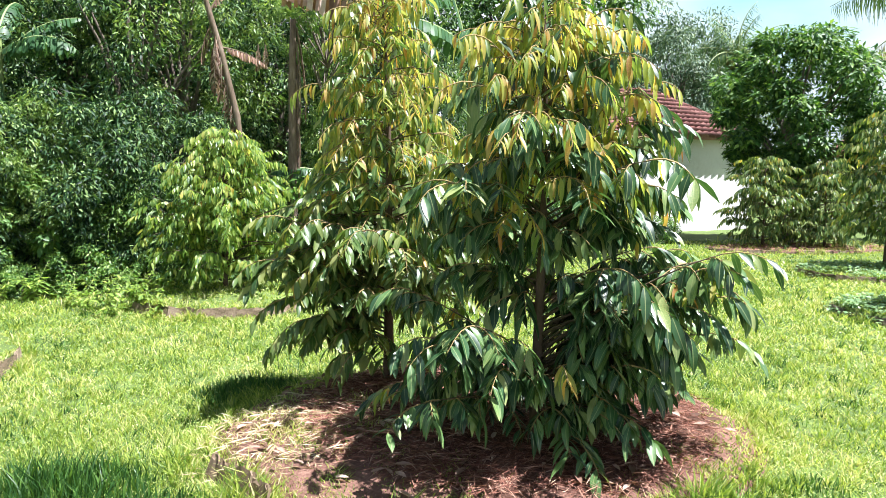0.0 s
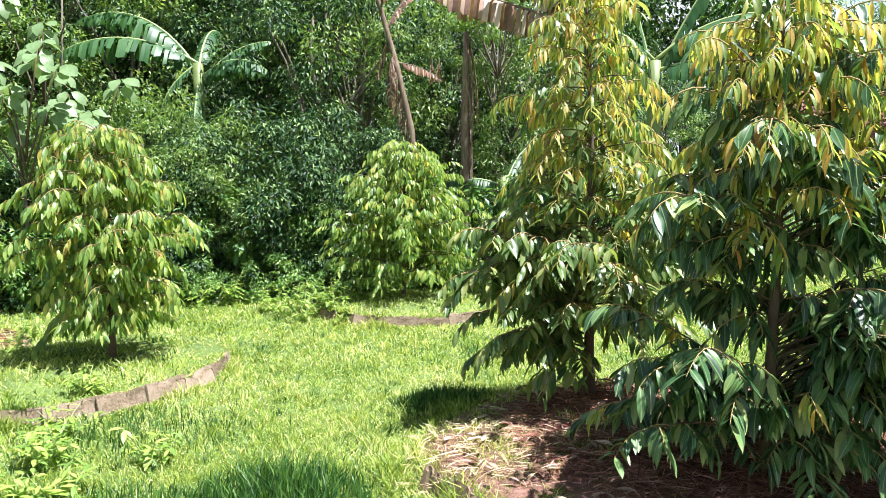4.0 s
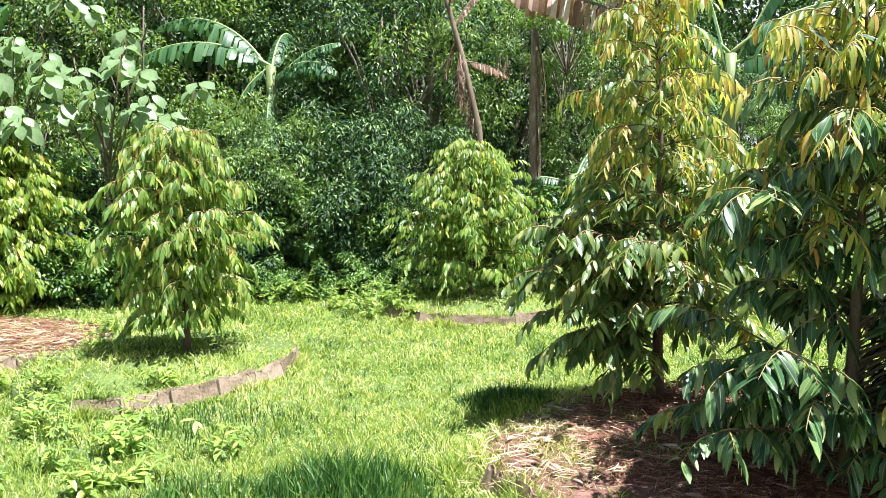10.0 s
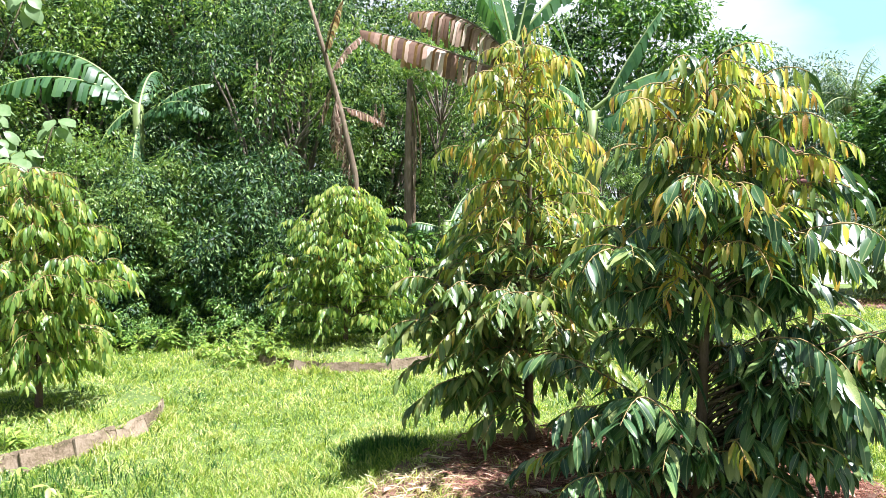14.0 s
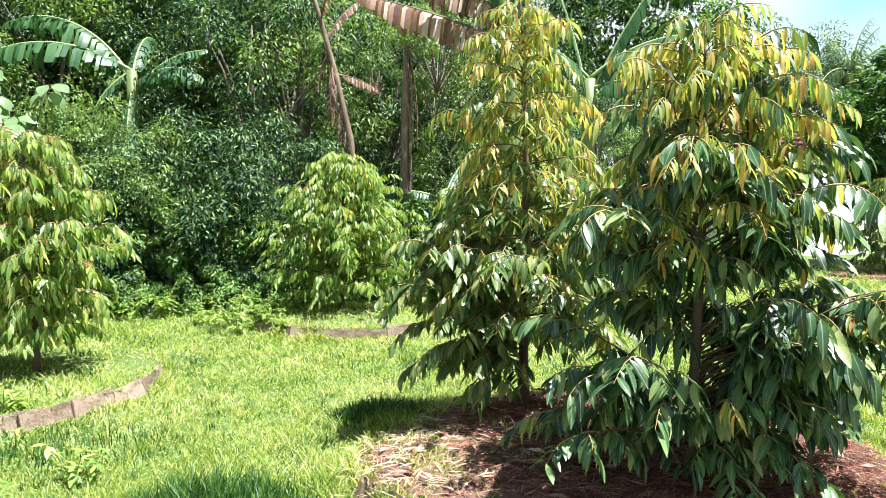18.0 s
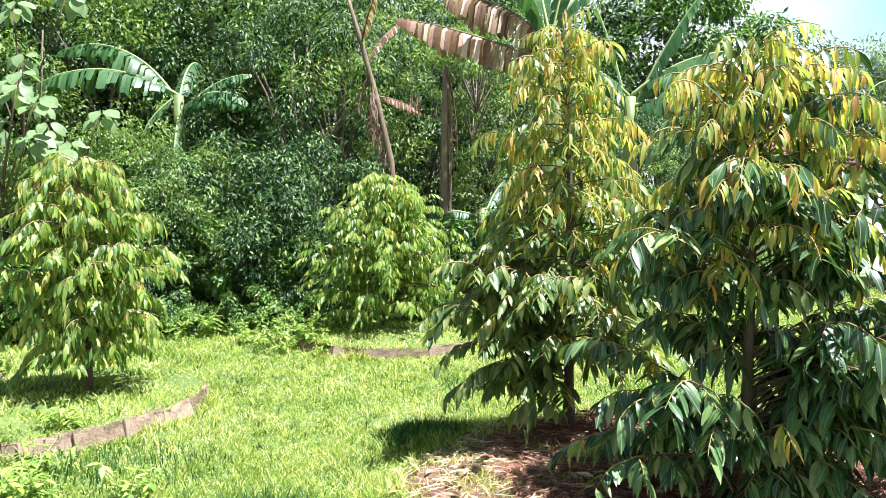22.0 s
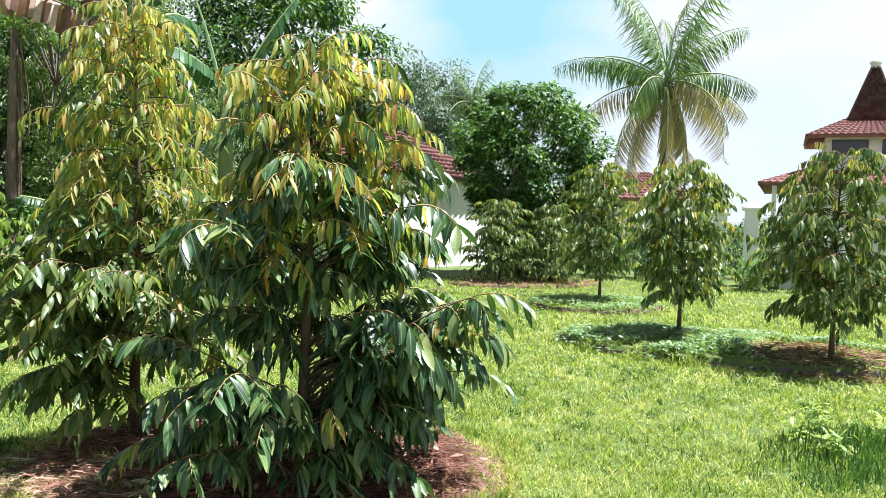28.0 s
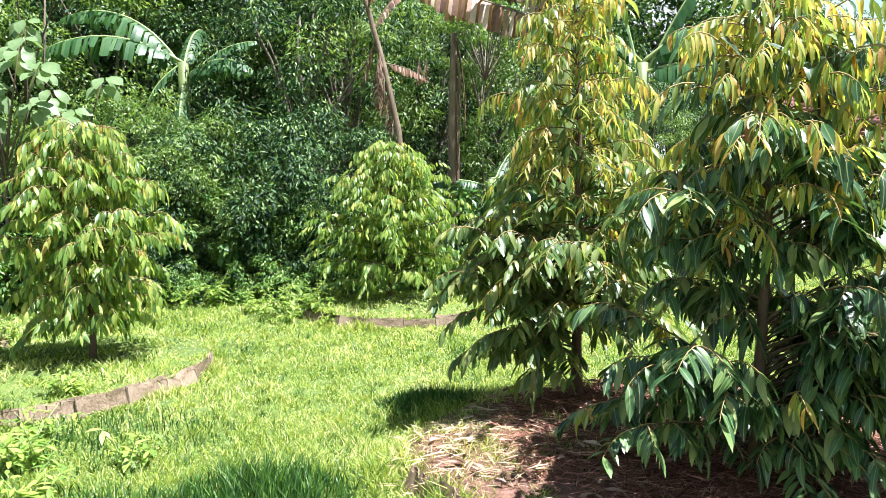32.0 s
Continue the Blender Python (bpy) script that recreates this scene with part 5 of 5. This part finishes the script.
# ---- large-leaved saplings ----
def broad_sapling(x, y, height, heads, seed):
    """A thin sapling; each of its boughs ends in a whorl of large rounded leaves."""
    rng = random.Random(seed)
    ob = thing("broad_leaved_sapling", x, y, 0, "sapling with large pale rounded leaves in the undergrowth", "sapling", "large-leaved saplings")
    part("stem", tube_mesh("stem", bent(rng, (0, 0, -0.05), (0, 0, 1), height, 6, 0.0, 0.08), [0.03, 0.028, 0.025, 0.022, 0.018, 0.014, 0.01], MAT_TREEBARK, 7), None, ob)
    for hx, hy, hz in heads:
        path = bent(rng, (0, 0, hz * 0.6), (hx, hy, hz * 0.4), math.sqrt(hx * hx + hy * hy + (hz * 0.4) ** 2), 4, 0.0, 0.02)
        part("branch", tube_mesh("branch", path, [0.014, 0.012, 0.01, 0.008, 0.006], MAT_TWIG, 6), None, ob)
        for i in range(10):
            a, ring = i * 2.39996 + rng.uniform(-0.3, 0.3), i // 5
            start = path[-1] + Vector((0.05 * math.cos(a), 0.05 * math.sin(a), -0.09 * ring))
            way = (math.cos(a), math.sin(a) - 0.25, rng.uniform(-0.9, 0.1) - 0.3 * ring)
            v, q = scatter(leaf_shape(6, 0.70, 0.12, rng.uniform(0.25, 0.6), 0.03, 0.56), [start], [way], [(rng.uniform(-0.3, 0.3), -0.7, 1)], [rng.uniform(0.15, 0.27)])
            part("leaf", soup("leaf", v, q, MAT_BROAD), None, ob)
    return ob


broad_sapling(-5.35, 8.3, 2.4, [(-0.1, -0.1, 2.55), (0.3, 0, 2.35), (-0.45, 0.1, 2.85), (0.1, 0.2, 3.1), (0.5, -0.1, 2.75), (-0.6, -0.1, 2.4), (0.55, 0.1, 2.2), (-0.25, 0.1, 2.2), (0.25, -0.1, 2.9)], 1)
broad_sapling(-6.35, 7.9, 2.2, [(0.05, -0.1, 2.35), (-0.45, 0, 2.6), (0.45, 0.1, 2.7), (0.0, 0.2, 3.2), (-0.2, -0.2, 2.1), (0.3, -0.2, 2.2), (-0.6, 0.1, 2.95), (0.35, 0.2, 3.0), (-0.15, 0, 2.75)], 2)
broad_sapling(-4.75, 8.7, 2.1, [(0, -0.1, 2.3), (0.25, 0.1, 2.7), (-0.3, 0, 2.55)], 3)
broad_sapling(-7.1, 8.6, 3.6, [(0, -0.1, 3.7), (0.5, 0, 4.1), (-0.4, 0, 3.4), (1.0, 0.1, 3.8), (0.3, -0.2, 3.2)], 4)
broad_sapling(-5.9, 9.6, 4.0, [(0, -0.1, 4.2), (0.6, 0, 4.4), (-0.6, 0, 3.9), (0.2, -0.2, 3.5)], 5)


# ---- coconut palms ----
def palm(x, y, height, fronds, length, seed, label, old=0.35, leaflets=56, lean=(0, 0)):
    rng = random.Random(seed)
    ob = thing("coconut_palm", x, y, 0, label, "palm tree", "coconut palms")
    path = [Vector((lean[0] * (i / 9) ** 2, lean[1] * (i / 9) ** 2, -0.1 + height * i / 9)) for i in range(10)]
    part("trunk", tube_mesh("trunk", path, [0.135 - 0.004 * i for i in range(10)], MAT_TREEBARK, 12), None, ob)
    top = path[9]
    for i in range(fronds):
        u = i / fronds
        az, el = i * 2.39996, radians(84 - 152 * u ** 0.95 + rng.uniform(-8, 8))
        ln, n = length * rng.uniform(0.82, 1.08), 14
        p, pts, dirs = top.copy(), [top.copy()], []
        for k in range(n):
            e = el - (0.9 + 0.5 * u) * (k / n) ** 1.5
            d = Vector((math.cos(az) * math.cos(e), math.sin(az) * math.cos(e), math.sin(e)))
            dirs.append(d)
            p = p + d * ln / n
            pts.append(p.copy())
        spots, ways, nrms, sizes = [], [], [], []
        for k in range(leaflets):
            s = 0.12 + 0.87 * k / leaflets
            q = min(n - 1, int(s * n))
            b = pts[q].lerp(pts[q + 1], s * n - q)
            lat = dirs[q].cross(Vector((0, 0, 1)))
            lat = lat.normalized() if lat.length > 0.05 else Vector((1, 0, 0))
            for sd in (-1, 1):
                spots.append(b)
                ways.append(lat * sd * 0.8 + dirs[q] * 0.65 + Vector((0, 0, -0.55 - 0.9 * u + rng.uniform(-0.55, 0.45))))
                nrms.append(lat.cross(dirs[q]) + Vector((0, 0, 0.3)))
                sizes.append(length * 0.23 * math.sin(math.pi * min(1, 0.15 + 0.8 * s)) ** 0.6 * rng.uniform(0.8, 1.1))
        v, q = scatter(leaf_shape(3, 0.055, 0.015, 0.7), spots, ways, nrms, sizes)
        dry = u > 1 - old
        fr = part("frond", soup("frond", v, q, MAT_PALM_OLD if dry else MAT_PALM), None, ob, "yellowed drooping frond" if dry else "")
        part("midrib", tube_mesh("midrib", pts, [0.035 * (1 - 0.9 * k / n) + 0.003 for k in range(n + 1)], MAT_RIB, 5), None, fr)
    for i in range(9):
        bm = bmesh.new()
        bmesh.ops.create_uvsphere(bm, u_segments=10, v_segments=7, radius=0.13)
        for v in bm.verts:
            v.co.z *= 1.2
        ob2 = part("coconut", bm, MAT_NUT, ob)
        ob2.location = top + Vector((0.3 * math.cos(i * 0.9), 0.3 * math.sin(i * 0.9), -0.28 - 0.1 * (i % 3)))
    return ob


palm(17.45, 18.2, 6.1, 24, 3.7, 5, "coconut palm with drooping fronds and nuts", 0.5, 58)
palm(15.7, 27.7, 6.3, 22, 2.2, 6, "distant coconut palm above the trees", 0.1, 26)
palm(20.5, 40.0, 7.6, 20, 3.2, 7, "distant coconut palm above the trees", 0.3, 26)


# ---- houses ----
def tiled_slope(parent, a, b, c, d, mat, rows, cols, single=False):
    """A roof slope between eave a-b and ridge d-c: a thick deck and rows of curved tiles lying on it."""
    a, b, c, d = (Vector(p) for p in (a, b, c, d))
    up = (b - a).cross(d - a).normalized()
    if up.z < 0:
        up = -up
    deck = [a, b, c, d] + [p - up * 0.07 for p in (a, b, c, d)]
    slope = part("roof", mesh_of("roof", deck, [(0, 1, 2, 3), (7, 6, 5, 4), (0, 4, 5, 1), (1, 5, 6, 2), (2, 6, 7, 3), (3, 7, 4, 0)], mat, smooth=False), None, parent)
    verts, quads = [], []
    tile = None
    if single:
        tv = [(t, 0.0, 0.045 + h) for t, h in ((-0.5, 0.0), (-0.25, 0.035), (0.0, 0.045), (0.25, 0.03), (0.5, 0.0))] + [(t, 1.0, 0.012 + h) for t, h in ((-0.5, 0.0), (-0.25, 0.035), (0.0, 0.045), (0.25, 0.03), (0.5, 0.0))]
        tv += [(t, 0.0, 0.004) for t in (-0.5, -0.25, 0.0, 0.25, 0.5)]
        tile = mesh_of("roof_tile", tv, [(i, i + 1, i + 6, i + 5) for i in range(4)] + [(i, 10 + i, 11 + i, i + 1) for i in range(4)], mat)
    for r in range(rows):
        for k in range(cols):
            u, v = (k + 0.5) / cols, r / rows
            lo = a.lerp(b, u).lerp(d.lerp(c, u), v)
            hi = a.lerp(b, u).lerp(d.lerp(c, u), min(1.0, (r + 1.15) / rows))
            e = (a.lerp(d, v)).lerp(b.lerp(c, v), (k + 1) / cols) - (a.lerp(d, v)).lerp(b.lerp(c, v), k / cols)
            if single:
                y = hi - lo
                ob = part("roof_tile", tile, None, slope)
                ob.matrix_basis = Matrix(((e.x, y.x, up.x, lo.x), (e.y, y.y, up.y, lo.y), (e.z, y.z, up.z, lo.z), (0, 0, 0, 1)))
                continue
            n0 = len(verts)
            for p, lift in ((lo, 0.045), (hi, 0.012)):
                for t, h in ((-0.5, 0.0), (-0.25, 0.035), (0.0, 0.045), (0.25, 0.03), (0.5, 0.0)):
                    verts.append(p + e * t + up * (lift + h))
            for t in (-0.5, -0.25, 0.0, 0.25, 0.5):
                verts.append(lo + e * t + up * 0.004)
            quads += [(n0 + i, n0 + i + 1, n0 + i + 6, n0 + i + 5) for i in range(4)] + [(n0 + i, n0 + 10 + i, n0 + 11 + i, n0 + i + 1) for i in range(4)]
    if verts:
        part("roof_tiles", soup("roof_tiles", np.array([tuple(v) for v in verts]), np.array(quads), mat), None, parent, "rows of curved clay tiles", "stuff")
    return slope


def wall_box(parent, x0, x1, y0, y1, z0, z1, mat, name="wall"):
    return part(name, box_bm(x1 - x0, y1 - y0, z1 - z0, 0.01, ((x0 + x1) / 2, (y0 + y1) / 2, (z0 + z1) / 2)), mat, parent)


def hip_roof(parent, x0, x1, y0, y1, z0, z1, inset, mat, rows, per_metre=4.2, single=False):
    cy, rx0, rx1 = (y0 + y1) / 2, x0 + inset, x1 - inset
    cols = int((x1 - x0) * per_metre)
    side = int((y1 - y0) * per_metre)
    tiled_slope(parent, (x0, y0, z0), (x1, y0, z0), (rx1, cy, z1), (rx0, cy, z1), mat, rows, cols, single)
    tiled_slope(parent, (x1, y1, z0), (x0, y1, z0), (rx0, cy, z1), (rx1, cy, z1), mat, rows, cols)
    tiled_slope(parent, (x0, y1, z0), (x0, y0, z0), (rx0, cy, z1), (rx0, cy - 0.01, z1), mat, rows, side)
    tiled_slope(parent, (x1, y0, z0), (x1, y1, z0), (rx1, cy, z1), (rx1, cy + 0.01, z1), mat, rows, side)


# white house with red tiles; its own axes: x along the front
house = thing("house", 11.66, 19.47, -0.14, "white plastered house with a red tiled hip roof", "house", turn=24)
house.scale = (1.1, 1.1, 1.1)
wall_box(house, -4.2, 0.0, 0.0, 0.18, -0.1, 2.38, MAT_WALL)
wall_box(house, -4.2, 0.0, 3.6, 3.78, -0.1, 2.38, MAT_WALL)
wall_box(house, -4.2, -4.02, 0.182, 3.598, -0.1, 2.38, MAT_WALL)
wall_box(house, -0.18, 0.0, 0.182, 3.598, -0.1, 2.38, MAT_WALL)
hip_roof(house, -4.45, 0.25, -0.25, 4.05, 2.36, 3.65, 1.9, MAT_ROOF, 11, 4.2, True)
hut = thing("house", 18.6, 21.5, 0, "low white house with a red tiled roof behind the palm", "house", turn=-35)
for x0, x1, y0, y1 in ((-2.2, 2.2, 0, 0.18), (-2.2, 2.2, 3.0, 3.18), (-2.2, -2.02, 0.182, 2.998), (2.02, 2.2, 0.182, 2.998)):
    wall_box(hut, x0, x1, y0, y1, -0.1, 2.3, MAT_WALL)
hip_roof(hut, -2.7, 2.7, -0.5, 3.7, 2.25, 3.35, 1.6, MAT_ROOF, 10)

# prayer house with a tiered roof and spire
hall = thing("tiered_roof_house", 25.6, 16.6, 0, "white house with stacked red tiled roofs and a dark spire", "house", turn=-52)
wall_box(hall, -2.6, 2.6, -2.6, -2.4, -0.1, 2.9, MAT_WALL)
wall_box(hall, -2.6, 2.6, 2.4, 2.6, -0.1, 2.9, MAT_WALL)
wall_box(hall, -2.6, -2.4, -2.398, 2.398, -0.1, 2.9, MAT_WALL)
wall_box(hall, 2.4, 2.6, -2.398, 2.398, -0.1, 2.9, MAT_WALL)
hip_roof(hall, -3.5, 3.5, -3.5, 3.5, 2.85, 3.75, 2.2, MAT_ROOF, 13, 4.5)
wall_box(hall, -1.5, 1.5, -1.5, 1.5, 3.45, 4.6, MAT_WALL, "upper_wall")
for sx in (-0.75, 0.75):
    part("upper_window", box_bm(1.1, 0.06, 0.5, 0.008, (sx, -1.51, 4.2)), MAT_DARKGLASS, hall)
hip_roof(hall, -2.1, 2.1, -2.1, 2.1, 4.55, 5.45, 1.6, MAT_ROOF, 11, 4.5)
tiled_slope(hall, (-0.75, -0.75, 5.25), (0.75, -0.75, 5.25), (0.05, -0.05, 7.2), (-0.05, -0.05, 7.2), MAT_ROOFDARK, 17, 8, True)
tiled_slope(hall, (0.75, -0.75, 5.25), (0.75, 0.75, 5.25), (0.05, 0.05, 7.2), (0.05, -0.05, 7.2), MAT_ROOFDARK, 17, 8)
tiled_slope(hall, (0.75, 0.75, 5.25), (-0.75, 0.75, 5.25), (-0.05, 0.05, 7.2), (0.05, 0.05, 7.2), MAT_ROOFDARK, 17, 8)
tiled_slope(hall, (-0.75, 0.75, 5.25), (-0.75, -0.75, 5.25), (-0.05, -0.05, 7.2), (-0.05, 0.05, 7.2), MAT_ROOFDARK, 17, 8)
part("finial", tube_mesh("finial", [(0, 0, 7.1), (0, 0, 7.22), (0, 0, 7.26), (0, 0, 7.34), (0, 0, 7.4), (0, 0, 7.75)], [0.16, 0.14, 0.2, 0.2, 0.08, 0.02], MAT_WALL, 12), None, hall)
for i, px in enumerate((-3.0, -1.0, 1.0, 3.0)):
    part("veranda_post", box_bm(0.14, 0.14, 2.8, 0.01, (px, -3.2, 1.4)), MAT_WALL, hall)

# gate posts and low white fence
for x, y, top in ((14.21, 12.8, 1.82), (14.68, 12.28, 1.95)):
    gp = thing("gate_post", x, y, 0, "white plastered gate post with a moulded cap", "gate post", "white gate posts", turn=-48)
    part("shaft", box_bm(0.32, 0.32, top - 0.12, 0.012, (0, 0, (top - 0.12) / 2 - 0.03)), MAT_WALL, gp)
    part("cap", box_bm(0.46, 0.46, 0.09, 0.02, (0, 0, top - 0.12)), MAT_WALL, gp)
    part("cap_top", mesh_of("cap_top", [(-0.2, -0.2, top - 0.075), (0.2, -0.2, top - 0.075), (0.2, 0.2, top - 0.075), (-0.2, 0.2, top - 0.075), (0, 0, top + 0.08)], [(0, 1, 4), (1, 2, 4), (2, 3, 4), (3, 0, 4), (3, 2, 1, 0)], MAT_WALL, smooth=False), None, gp)
fence = thing("fence", 14.9, 12.0, 0, "low white balustrade beside the gate posts", "fence", turn=-48)
part("plinth", box_bm(4.4, 0.16, 0.55, 0.01, (2.35, 0, 0.25)), MAT_WALL, fence)
part("rail", box_bm(4.4, 0.2, 0.09, 0.015, (2.35, 0, 1.2)), MAT_WALL, fence)
for i in range(16):
    part("baluster", tube_mesh("baluster", [(0.25 + 0.28 * i, 0, z) for z in (0.5, 0.62, 0.8, 1.0, 1.17)], [0.05, 0.035, 0.065, 0.035, 0.05], MAT_WALL, 8), None, fence)
